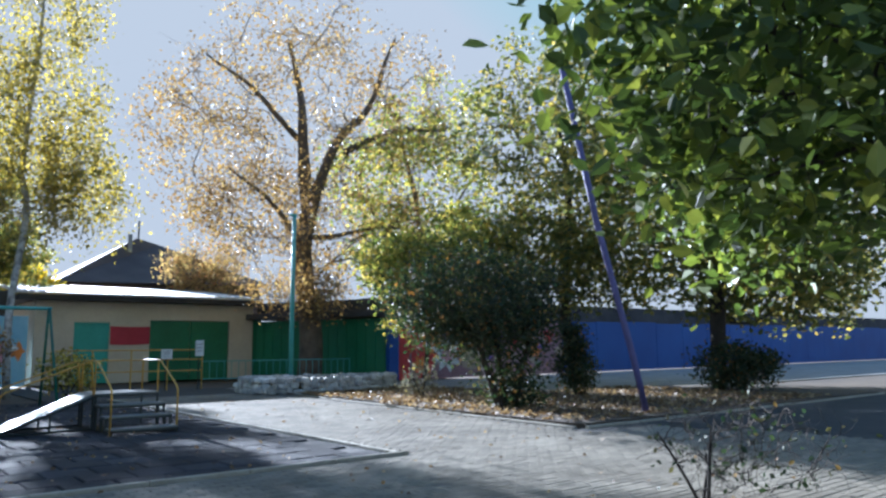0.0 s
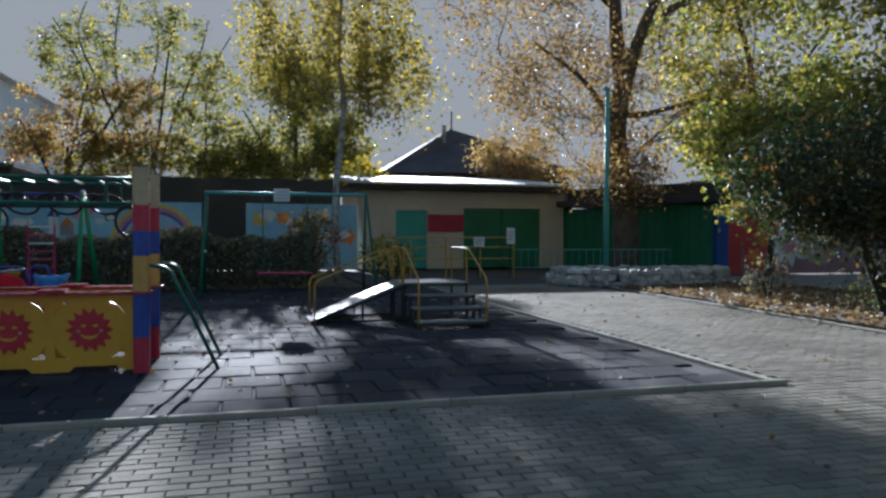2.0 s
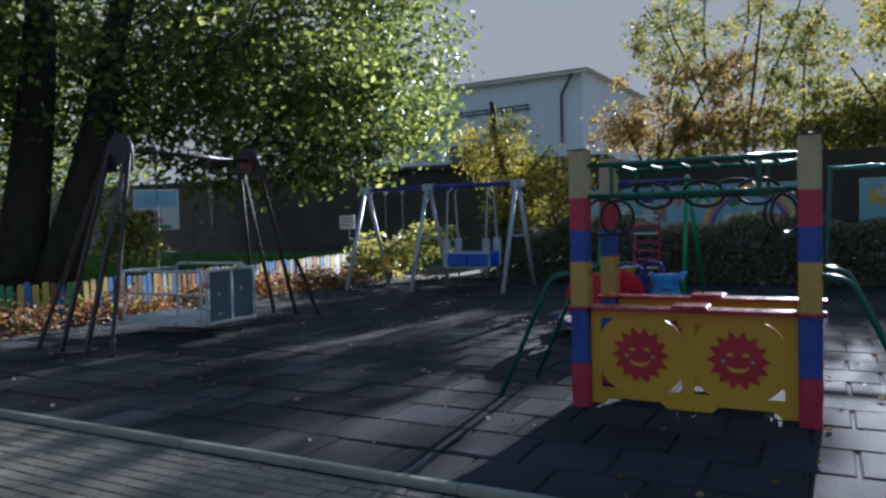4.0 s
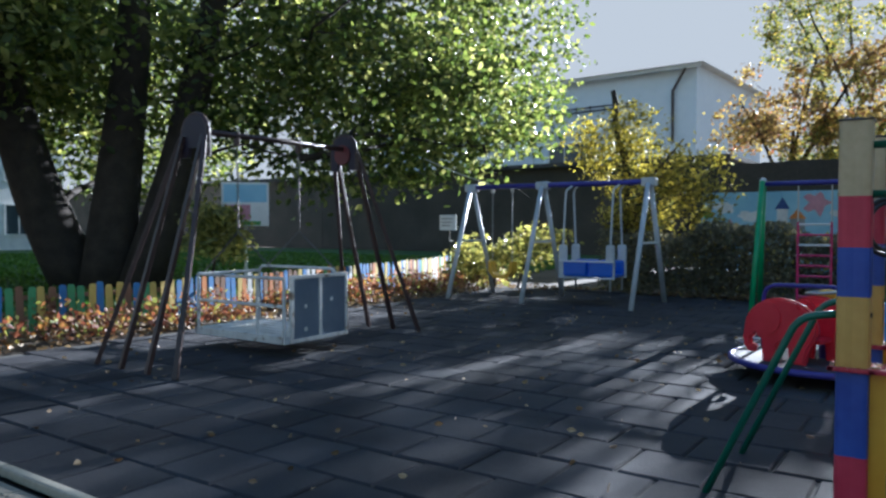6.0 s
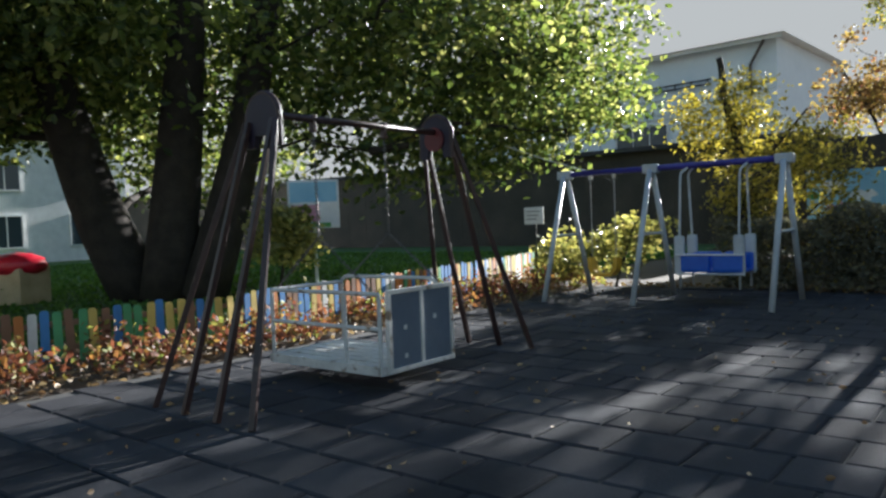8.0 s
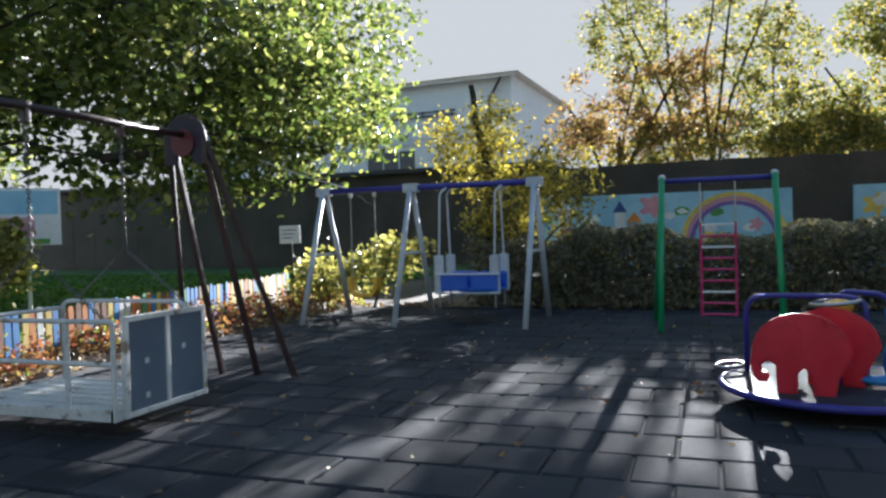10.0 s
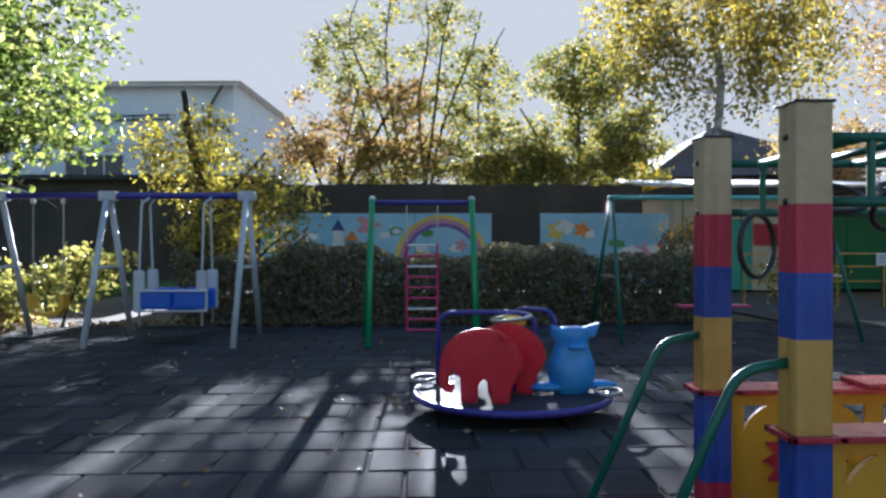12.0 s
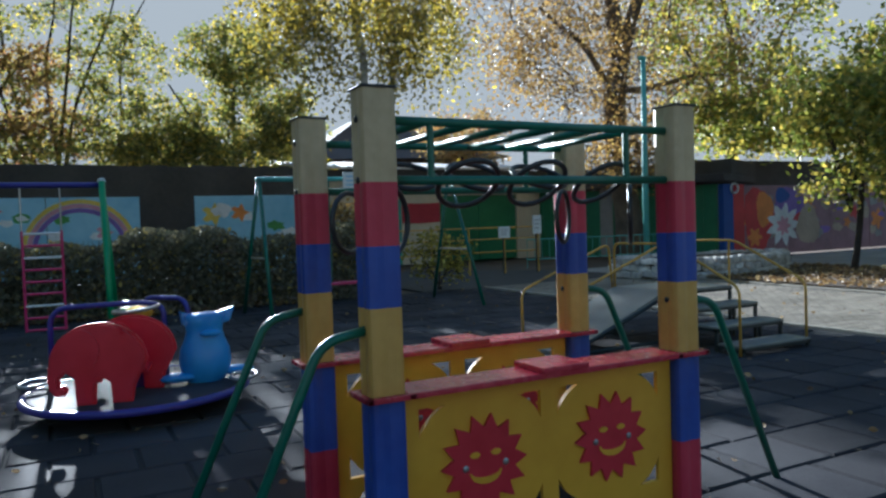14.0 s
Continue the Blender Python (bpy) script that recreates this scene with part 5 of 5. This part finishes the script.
# the near tree whose branches hang over the start of the way
tree("near_tree", 1.4, -7.2, "leafy tree with low green branches over the paving", [((0, 0, 0), (-0.2, 0.5, 4.2), 0.16, 0.08), ((0, 0.2, 2.0), (-2.4, 2.0, 3.2), 0.07, 0.03)],
     [((-2.2, 1.9, 3.1), (1.5, 1.2, 1.1), 130), ((-0.3, 1.0, 3.9), (2.0, 1.6, 1.5), 120), ((-0.6, 2.8, 2.7), (1.2, 0.9, 0.9), 60)], 11000, 0.13, "leaf_shade", seed=6, clump_r=0.26, twigs=60, twig_r=0.012)
tree("yard_tree", 13.4, 3.7, "tall dark green tree in the flower bed", [((0, 0, 0), (0.3, 0.3, 7), 0.22, 0.1), ((0.1, 0.1, 0.1), (-0.9, -0.5, 4.5), 0.12, 0.05)],
     [((-0.5, 0.5, 7.0), (4.4, 4.4, 4.0), 420), ((0.5, -1.5, 4.2), (3.6, 3.2, 1.8), 200), ((3, 3, 7.5), (4, 4, 4), 200), ((2.0, -0.5, 2.9), (3.6, 3.0, 1.0), 150), ((7.0, 1.0, 4.2), (3.5, 3.5, 2.6), 160)], 24000, 0.18, "leaf_mixed", seed=8, clump_r=0.27, twigs=80)
tree("yard_tree", 13.8, 9.2, "tall thin-leaved green and gold tree by the fence", [((0, 0, 0), (-0.2, 0.3, 9.5), 0.2, 0.08)],
     [((-0.5, 0, 7.6), (3.8, 3.4, 4.8), 330), ((-2.2, -0.5, 4.4), (2.2, 2.0, 1.3), 90), ((0.4, -0.4, 3.6), (3.6, 2.6, 1.4), 150)], 14000, 0.17, "leaf_mixed", seed=18, clump_r=0.26, twigs=90)
tree("dome_bush", 5.35, 3.6, "dense dark dome-shaped bush in the flower bed", [((-0.2, 0, 0), (-0.7, 0.3, 1.6), 0.09, 0.04), ((0.15, 0, 0), (0.6, -0.2, 1.8), 0.08, 0.03), ((0, 0.1, 0), (0.1, 0.5, 2.0), 0.08, 0.03)],
     [((-0.5, 0.45, 2.2), (1.9, 1.7, 0.95), 300), ((-0.2, 0.2, 1.5), (1.6, 1.3, 0.5), 60), ((0.2, 0, 0.45), (0.5, 0.5, 0.45), 40)], 17000, 0.085, "leaf_dark", seed=12, clump_r=0.27, twigs=60, twig_r=0.012, category="bush")
tree("gold_bush", 7.8, 9.7, "yellow-green young tree behind the dark bush", [((0, 0, 0), (0.1, 0.1, 3.6), 0.08, 0.03), ((0.1, 0.1, 1.6), (1.5, 0.2, 4.4), 0.05, 0.02), ((0.1, 0.1, 1.4), (-1.2, 0.2, 3.8), 0.05, 0.02)],
     [((0.2, 0, 3.9), (2.0, 1.5, 0.8), 100), ((-0.9, 0, 3.2), (0.9, 1.1, 0.5), 26), ((2.2, 0.2, 4.6), (1.7, 1.5, 1.2), 80), ((1.6, -0.2, 3.1), (1.4, 1.0, 0.6), 36), ((0.5, 0, 2.3), (1.7, 1.2, 0.9), 50)], 11000, 0.14, "leaf_maple", seed=13, clump_r=0.24, twigs=50, twig_r=0.014, category="tree")
tree("maple", 14.2, 18.4, "broad green and yellow maple rising behind the painted fence", [((0, 0, 0), (0.2, 0.2, 6.5), 0.24, 0.14), ((0.2, 0.2, 6.3), (-1.4, -0.2, 11.5), 0.14, 0.04), ((0.1, 0.1, 4.0), (3.2, -0.5, 9.5), 0.12, 0.04), ((0, 0, 3.6), (-3.4, -0.6, 7.6), 0.1, 0.03)],
     [((-0.6, -0.4, 8.2), (4.0, 3.0, 3.4), 150), ((-1.2, -1.2, 4.7), (3.2, 1.2, 1.1), 90), ((2.6, -1.0, 4.8), (3.2, 1.4, 1.3), 110), ((1.0, 0, 11.4), (3.2, 2.6, 2.2), 50)], 17000, 0.18, "leaf_maple", "bark_grey", seed=19, clump_r=0.34, twigs=130, twig_r=0.016)
tree("autumn_tree", 8.65, 18.0, "tall old tree with thinning brown autumn leaves", [((0, 0, 0), (0.0, 0.2, 6.6), 0.48, 0.34), ((0, 0.2, 6.4), (-0.9, 0.4, 13.5), 0.3, 0.07), ((0.05, 0.2, 6.4), (1.9, -0.3, 10.6), 0.26, 0.16), ((1.9, -0.3, 10.5), (3.6, -0.6, 14.5), 0.15, 0.05), ((1.4, -0.2, 9.2), (6.4, -0.8, 11.0), 0.14, 0.04), ((0, 0.2, 5.0), (-3.6, -0.4, 7.8), 0.13, 0.04), ((0.0, 0.2, 5.6), (4.4, -0.6, 6.2), 0.11, 0.03), ((-0.4, 0.3, 9.5), (-4.4, 0, 12.0), 0.13, 0.04)],
     [((0.5, 0, 10.5), (6.4, 5.0, 4.8), 300), ((-2.4, -0.5, 6.3), (2.8, 2.6, 2.0), 110), ((0, 0, 4.2), (1.4, 1.4, 1.8), 60), ((3.6, -0.4, 6.0), (3.0, 2.2, 1.6), 60), ((-0.8, -0.8, 3.3), (1.9, 1.2, 0.7), 40), ((-4.6, -0.6, 8.4), (2.6, 2.0, 2.4), 60)], 24000, 0.115, "leaf_autumn", "bark_grey", seed=21, clump_r=0.42, twigs=300, twig_r=0.017, crook=0.07)
tree("birch", -1.85, 14.9, "slender white birch with hanging golden leaves", [((0, 0, 0), (0.0, 0.1, 6), 0.1, 0.075), ((0.0, 0.1, 5.9), (0.25, 0.2, 12.5), 0.075, 0.025)],
     [((-1.2, 0.2, 7.0), (1.8, 1.3, 2.2), 75), ((1.2, -0.2, 6.9), (1.1, 1.0, 2.0), 44), ((-0.6, 0.1, 5.6), (2.2, 1.3, 1.0), 54), ((1.7, -0.2, 5.8), (1.3, 0.9, 1.1), 40), ((-0.2, 0, 10.6), (2.3, 2.0, 2.4), 90)], 21500, 0.1, "leaf_birch", "birch", seed=23, clump_r=0.3, twigs=120, twig_r=0.009, flat=0.0, droop=0.8)
# trees behind the painted wall
tree("red_shrub_tree", -11.3, 26.5, "autumn tree with red and gold leaves behind the fence", [((0, 0, 0), (0.2, 0, 4.8), 0.16, 0.06), ((0.2, 0, 2.6), (2.6, 0.1, 7.2), 0.1, 0.03), ((0.1, 0, 2.4), (-1.6, 0.1, 6.0), 0.08, 0.03), ((0.2, 0, 3.4), (0.9, 0.2, 7.4), 0.07, 0.02)],
     [((0.2, 0, 4.9), (2.2, 1.5, 1.1), 80), ((-1.5, 0, 5.2), (1.2, 1.1, 1.0), 22), ((-0.6, 0, 6.6), (1.3, 1.1, 0.9), 10), ((1.6, 0, 6.3), (1.7, 1.3, 1.2), 30), ((3.1, 0, 4.9), (1.7, 1.3, 1.0), 50), ((2.9, 0.2, 7.0), (1.3, 1.1, 0.9), 22)], 7000, 0.15, "leaf_russet", seed=31, clump_r=0.2, twigs=60, twig_r=0.012)
tree("willow_shrub_tree", -8.3, 27.0, "multi-stemmed grey-green tree with upright twigs", [((-0.4, 0, 0), (-3.4, 0, 10.0), 0.08, 0.02), ((0, 0, 0), (-0.9, 0.3, 11.2), 0.08, 0.02), ((0.3, 0, 0), (1.4, -0.2, 10.6), 0.08, 0.02), ((0.5, 0, 0), (3.4, 0.3, 9.8), 0.07, 0.02), ((-0.2, 0, 2.0), (-2.2, 0.2, 10.8), 0.07, 0.02), ((0.3, 0, 2.0), (0.4, 0.2, 11.0), 0.08, 0.02), ((0.5, 0.2, 3.0), (2.5, 0.2, 10.4), 0.07, 0.02)],
     [((-0.3, 0, 8.2), (3.4, 2.2, 3.2), 130), ((-2.6, 0, 8.6), (1.6, 1.4, 1.6), 60), ((0.4, -0.6, 3.9), (3.8, 1.6, 1.4), 200), ((2.4, 0, 7.2), (1.6, 1.4, 1.9), 80), ((2.4, -0.6, 5.2), (2.0, 1.4, 1.1), 60)], 17000, 0.13, "leaf_mixed", seed=32, clump_r=0.18, twigs=220, twig_r=0.015, crook=0.06)
tree("gold_tree", -2.4, 26.5, "yellowing tree behind the painted wall", [((0, 0, 0), (0.2, 0, 6.5), 0.15, 0.05), ((0.1, 0, 2.6), (-2.0, 0.1, 6.6), 0.08, 0.03), ((0.1, 0, 3.0), (2.0, 0.1, 6.4), 0.08, 0.03)],
     [((0.2, 0, 5.2), (2.9, 1.8, 1.4), 130), ((0.2, -0.6, 4.0), (3.2, 1.2, 0.8), 70), ((-1.8, 0, 4.5), (1.5, 1.3, 1.1), 50), ((0.4, 0, 7.7), (2.2, 1.6, 1.3), 110), ((2.2, 0, 5.4), (1.3, 1.2, 1.4), 50), ((-2.6, 0, 3.9), (1.6, 1.2, 0.9), 40)], 25000, 0.135, "leaf_mixed", seed=33, clump_r=0.22, twigs=90)
tree("orange_tree", 8.6, 29.0, "orange autumn tree between garage and house", [((0, 0, 0), (0, 0, 5), 0.18, 0.06)], [((-0.4, 0, 5.3), (1.7, 1.6, 1.1), 70), ((0.9, 0, 5.6), (1.1, 1.2, 1.0), 36), ((0.2, 0, 4.2), (1.9, 1.5, 0.9), 40)], 5600, 0.13, "leaf_red", seed=36, clump_r=0.35, twigs=24, twig_r=0.012)
tree("far_tree", 1.0, 31.0, "pale green young tree behind the garage", [((0, 0, 0), (0, 0, 4), 0.12, 0.04)], [((0, 0, 4.3), (1.2, 1.2, 1.0), 60)], 3000, 0.17, "leaf_gold", seed=37, clump_r=0.3, twigs=30)
# yellow climber and bushes by the swings
tree("yellow_climber", -12.5, 13.9, "yellow-leaved young tree behind the glider swing", [((0, 0, 0), (0.15, 0, 2.6), 0.09, 0.05), ((0.1, 0, 2.4), (-0.3, 0.1, 4.5), 0.09, 0.06), ((0.1, 0, 1.5), (1.3, 0.1, 3.3), 0.05, 0.02), ((0.3, 0, 0), (1.6, 0, 1.6), 0.04, 0.015)],
     [((0.4, 0, 2.1), (1.0, 0.7, 0.9), 46), ((0.2, 0, 3.4), (0.6, 0.5, 0.8), 28), ((-0.75, 0, 3.1), (0.3, 0.3, 0.7), 16), ((1.5, 0, 2.4), (0.8, 0.5, 0.8), 30), ((1.9, -0.1, 1.2), (0.6, 0.4, 0.6), 16)], 6800, 0.09, "leaf_yellow", seed=41, clump_r=0.2, twigs=46, twig_r=0.011)
tree("low_bush", -15.1, 12.6, "low yellow-green bush by the swing set", [((0, 0, 0), (0.1, 0, 0.9), 0.04, 0.02), ((-0.3, 0, 0), (-0.7, 0.1, 0.8), 0.03, 0.015), ((0.6, 0, 0), (1.0, 0.1, 1.3), 0.03, 0.015)],
     [((-0.2, 0, 0.6), (1.1, 0.7, 0.5), 70), ((0.9, 0.2, 0.95), (0.9, 0.5, 0.35), 36)], 2000, 0.12, "leaf_pale", seed=42, clump_r=0.17, twigs=40, twig_r=0.008, category="bush")
tree("bed_bush", 13.2, 3.1, "low dark green bush at the far end of the flower bed", [((0, 0, 0), (0.2, 0, 0.9), 0.04, 0.015), ((0.4, 0, 0), (1.0, 0.2, 0.9), 0.04, 0.015), ((-0.3, 0, 0), (-0.9, 0.1, 0.8), 0.03, 0.015)],
     [((0, 0, 0.75), (1.5, 0.8, 0.55), 90), ((1.4, 0.3, 0.6), (0.9, 0.7, 0.45), 40)], 6000, 0.085, "leaf_dark", seed=48, clump_r=0.18, twigs=40, twig_r=0.008, category="bush")
tree("dark_shrub", 9.2, 5.2, "small dark conical evergreen shrub", [((0, 0, 0), (0, 0, 1.5), 0.05, 0.02)], [((0, 0, 0.7), (0.55, 0.5, 0.65), 60), ((0, 0, 1.45), (0.3, 0.3, 0.4), 26)], 5000, 0.07, "leaf_dark", seed=43, clump_r=0.13, twigs=20, twig_r=0.008, category="bush")
tree("rose_bush", 5.9, 7.2, "thin pale-leaved rose bush in the flower bed", [((0, 0, 0), (0.1, 0, 0.8), 0.02, 0.008), ((0, 0, 0), (-0.3, 0.1, 0.7), 0.02, 0.008)], [((0, 0, 0.45), (0.5, 0.45, 0.38), 26)], 420, 0.07, "leaf_hedge", seed=44, clump_r=0.12, twigs=20, twig_r=0.006, category="bush")
tree("bare_shrub", 0.35, -3.9, "nearly bare thin-twigged shrub beside the paving", [((0, 0, 0), (0.1, 0, 0.6), 0.018, 0.008), ((0.1, 0.1, 0), (0.5, 0.2, 0.6), 0.015, 0.006), ((-0.1, 0, 0), (-0.5, 0.1, 0.6), 0.015, 0.006)],
     [((0.3, -0.2, 0.45), (0.95, 0.7, 0.4), 110)], 260, 0.05, "leaf_dark", seed=45, clump_r=0.14, twigs=64, twig_r=0.006, category="bush")
tree("golden_shrub", -0.75, 13.4, "small golden-leaved shrub at the edge of the tiles", [((0, 0, 0), (0.1, 0, 0.9), 0.025, 0.008), ((0.05, 0, 0), (-0.4, 0.1, 0.8), 0.02, 0.008), ((0, 0.05, 0), (0.5, -0.1, 0.8), 0.02, 0.008)], [((0, 0, 0.85), (0.75, 0.6, 0.42), 44), ((0.1, 0, 0.4), (0.6, 0.5, 0.3), 16)], 1100, 0.085, "leaf_yellow", seed=46, clump_r=0.13, twigs=30, twig_r=0.006, category="bush")

tree("dry_shrub", -2.6, 14.3, "dry brownish shrub of arching stems beyond the hedge", [((0, 0, 0), (-0.5, 0.1, 1.7), 0.02, 0.006), ((0, 0, 0), (0.5, -0.1, 1.7), 0.02, 0.006), ((0, 0, 0), (0.1, 0.2, 1.9), 0.02, 0.006), ((0, 0, 0), (-0.8, 0, 1.3), 0.018, 0.006), ((0, 0, 0), (0.8, 0.1, 1.3), 0.018, 0.006)],
     [((0, 0, 1.45), (0.75, 0.5, 0.4), 40), ((0, 0, 0.8), (0.6, 0.5, 0.4), 20)], 1500, 0.09, "leaf_autumn", seed=49, clump_r=0.15, twigs=40, twig_r=0.006, category="bush")

# clipped hedge
rng = np.random.default_rng(50)
hedge = thing("hedge", -7.0, 13.3, 0, "long clipped grey-green hedge before the painted wall", "hedge")
n = 52000
pts = np.stack([rng.uniform(-5.6, 4.4, n), rng.uniform(-0.75, 0.75, n), rng.uniform(0.05, 1.5, n)], axis=1)
top = 1.36 + 0.14 * np.sin(pts[:, 0] * 1.7) + 0.08 * np.sin(pts[:, 0] * 5.1)
pts = pts[(pts[:, 2] < top) & ((np.abs(pts[:, 1]) > 0.35) | (pts[:, 2] > top - 0.35) | (rng.uniform(size=n) < 0.25))]
leaf_mesh("foliage", pts, 0.085, rng, M["leaf_hedge"], hedge)["kind"] = "stuff"
bm = bmesh.new()
for i in range(110):
    x = rng.uniform(-5.5, 4.3)
    tube(bm, [(x, rng.uniform(-0.4, 0.4), 0), (x + rng.normal() * 0.2, rng.uniform(-0.5, 0.5), 1.3)], [0.014, 0.005], 4)
part("stem", bm, M["bark_grey"], hedge)["kind"] = "stuff"

# fallen leaves, grass
def litter(name, boxes, size, seed, label, mat, z=0.012, thick=0.01):
    rng = np.random.default_rng(seed)
    pts = np.concatenate([np.stack([rng.uniform(x0, x1, k), rng.uniform(y0, y1, k), z + rng.uniform(0, thick, k)], axis=1) for x0, x1, y0, y1, k in boxes])
    ob = leaf_mesh(name, pts, size, rng, M[mat], None, 0.92)
    return tagged(ob, label, "leaves", "", "stuff")


litter("fallen_leaves", [(-15, 0, 0.2, 13, 700), (-12, 4, -6, 0, 260), (0.2, 3.7, 0, 12, 120)], 0.05, 61, "pale dry leaves scattered on tiles and paving", "litter", 0.016)
litter("bed_leaves", [(4.0, 13, 0.6, 6.5, 5200), (4.4, 9, 6, 12, 3200)], 0.085, 62, "thick carpet of fallen leaves on the flower bed", "litter", 0.06, 0.04)
litter("edge_leaves", [(-17.2, -15.0, 1.0, 13.0, 2600), (-15, -4, 12.6, 13.0, 900)], 0.08, 63, "fallen leaves and dry plants along the picket fence", "litter", -0.03, 0.12)
rng = np.random.default_rng(64)
n = 26000
pts = np.stack([rng.uniform(-46, -17.3, n), rng.uniform(2, 26, n), rng.uniform(-0.03, 0.03, n)], axis=1)
tagged(leaf_mesh("grass", pts, 0.14, rng, M["blade"], None, -0.6), "short green lawn grass", "grass", "", "stuff")
n = 9000
root = np.stack([rng.uniform(-16.6, -15.3, 150), rng.uniform(-1.0, 13.5, 150), rng.uniform(0.12, 0.5, 150)], axis=1)
k = rng.integers(0, 150, n)
pts = np.stack([root[k, 0] + rng.normal(size=n) * 0.14, root[k, 1] + rng.normal(size=n) * 0.14, root[k, 2] * rng.uniform(0.05, 1.0, n)], axis=1)
tagged(leaf_mesh("border_plants", pts, 0.075, rng, M["wither"], None, 0.1), "withered orange border plants by the picket fence", "plants", "", "stuff")


# ---- paving pieces, last ----
def piece_mesh(name, w, d, h, edge, mat):
    bm = bmesh.new()
    lo = [bm.verts.new((sx * w / 2, sy * d / 2, -h)) for sx, sy in ((-1, -1), (1, -1), (1, 1), (-1, 1))]
    mid = [bm.verts.new((sx * w / 2, sy * d / 2, -edge)) for sx, sy in ((-1, -1), (1, -1), (1, 1), (-1, 1))]
    hi = [bm.verts.new((sx * (w / 2 - edge), sy * (d / 2 - edge), 0)) for sx, sy in ((-1, -1), (1, -1), (1, 1), (-1, 1))]
    for a, b in ((lo, mid), (mid, hi)):
        for k in range(4):
            bm.faces.new((a[k], a[(k + 1) % 4], b[(k + 1) % 4], b[k]))
    bm.faces.new(hi)
    me = bpy.data.meshes.new(name)
    bm.to_mesh(me)
    bm.free()
    me.materials.append(mat)
    return me


def lay(name, places, w, d, h, edge, mat, parent, near, lift, tilt, seed):
    """Pieces at the places: those in the stretch `near` are objects, the others one joined mesh."""
    rng = random.Random(seed)
    me = piece_mesh(name, w, d, h, edge, mat)
    co = [v.co.copy() for v in me.vertices]
    fs = [tuple(p.vertices) for p in me.polygons]
    V, F = [], []
    count = 0
    for x, y in places:
        m = pose(x, y, rng.uniform(-lift, lift), rng.uniform(-tilt, tilt), rng.uniform(-tilt, tilt), rng.uniform(-0.4, 0.4))
        if near[0] <= x <= near[1] and near[2] <= y <= near[3] and count < 300:
            o = new(name, me)
            o.parent, o.matrix_local = parent, m
            count += 1
        else:
            k = len(V)
            V += [tuple(m @ c) for c in co]
            F += [tuple(i + k for i in f) for f in fs]
    rest = bpy.data.meshes.new(name + "_rest")
    rest.from_pydata(V, [], F)
    rest.materials.append(mat)
    ob = new(name + "_field", rest)
    ob.parent = parent
    ob["kind"] = "stuff"


tiles = []
row = 0
y = 0.31
while y < 12.9:
    x = -14.75 + (0.25 if row % 2 else 0.0)
    while x < -0.1:
        tiles.append((x, y))
        x += 0.5
    y += 0.5
    row += 1
lay("rubber_tile", tiles, 0.482, 0.482, 0.03, 0.013, M["rubber"], floor_rubber, (-13.0, -3.0, 0.0, 7.6), 0.004, 0.6, 1)
bricks = []
row = 0
y = -0.11
while y > -9.0:
    x = -13.0 + (0.1 if row % 2 else 0.0)
    while x < 5.6:
        if not (x > 0.2 and -1.0 < y and x > 5):
            bricks.append((x, y))
        x += 0.2
    y -= 0.1
    row += 1
y = 0.0
row = 0
while y < 13.0:
    x = 0.34 + (0.1 if row % 2 else 0.0)
    while x < 3.6 + y * 0.065:
        bricks.append((x, y))
        x += 0.2
    y += 0.1
    row += 1
lay("brick", bricks, 0.193, 0.093, 0.03, 0.006, M["paver"], pavement, (-6.6, -3.4, -1.6, 0.0), 0.0022, 0.5, 2)
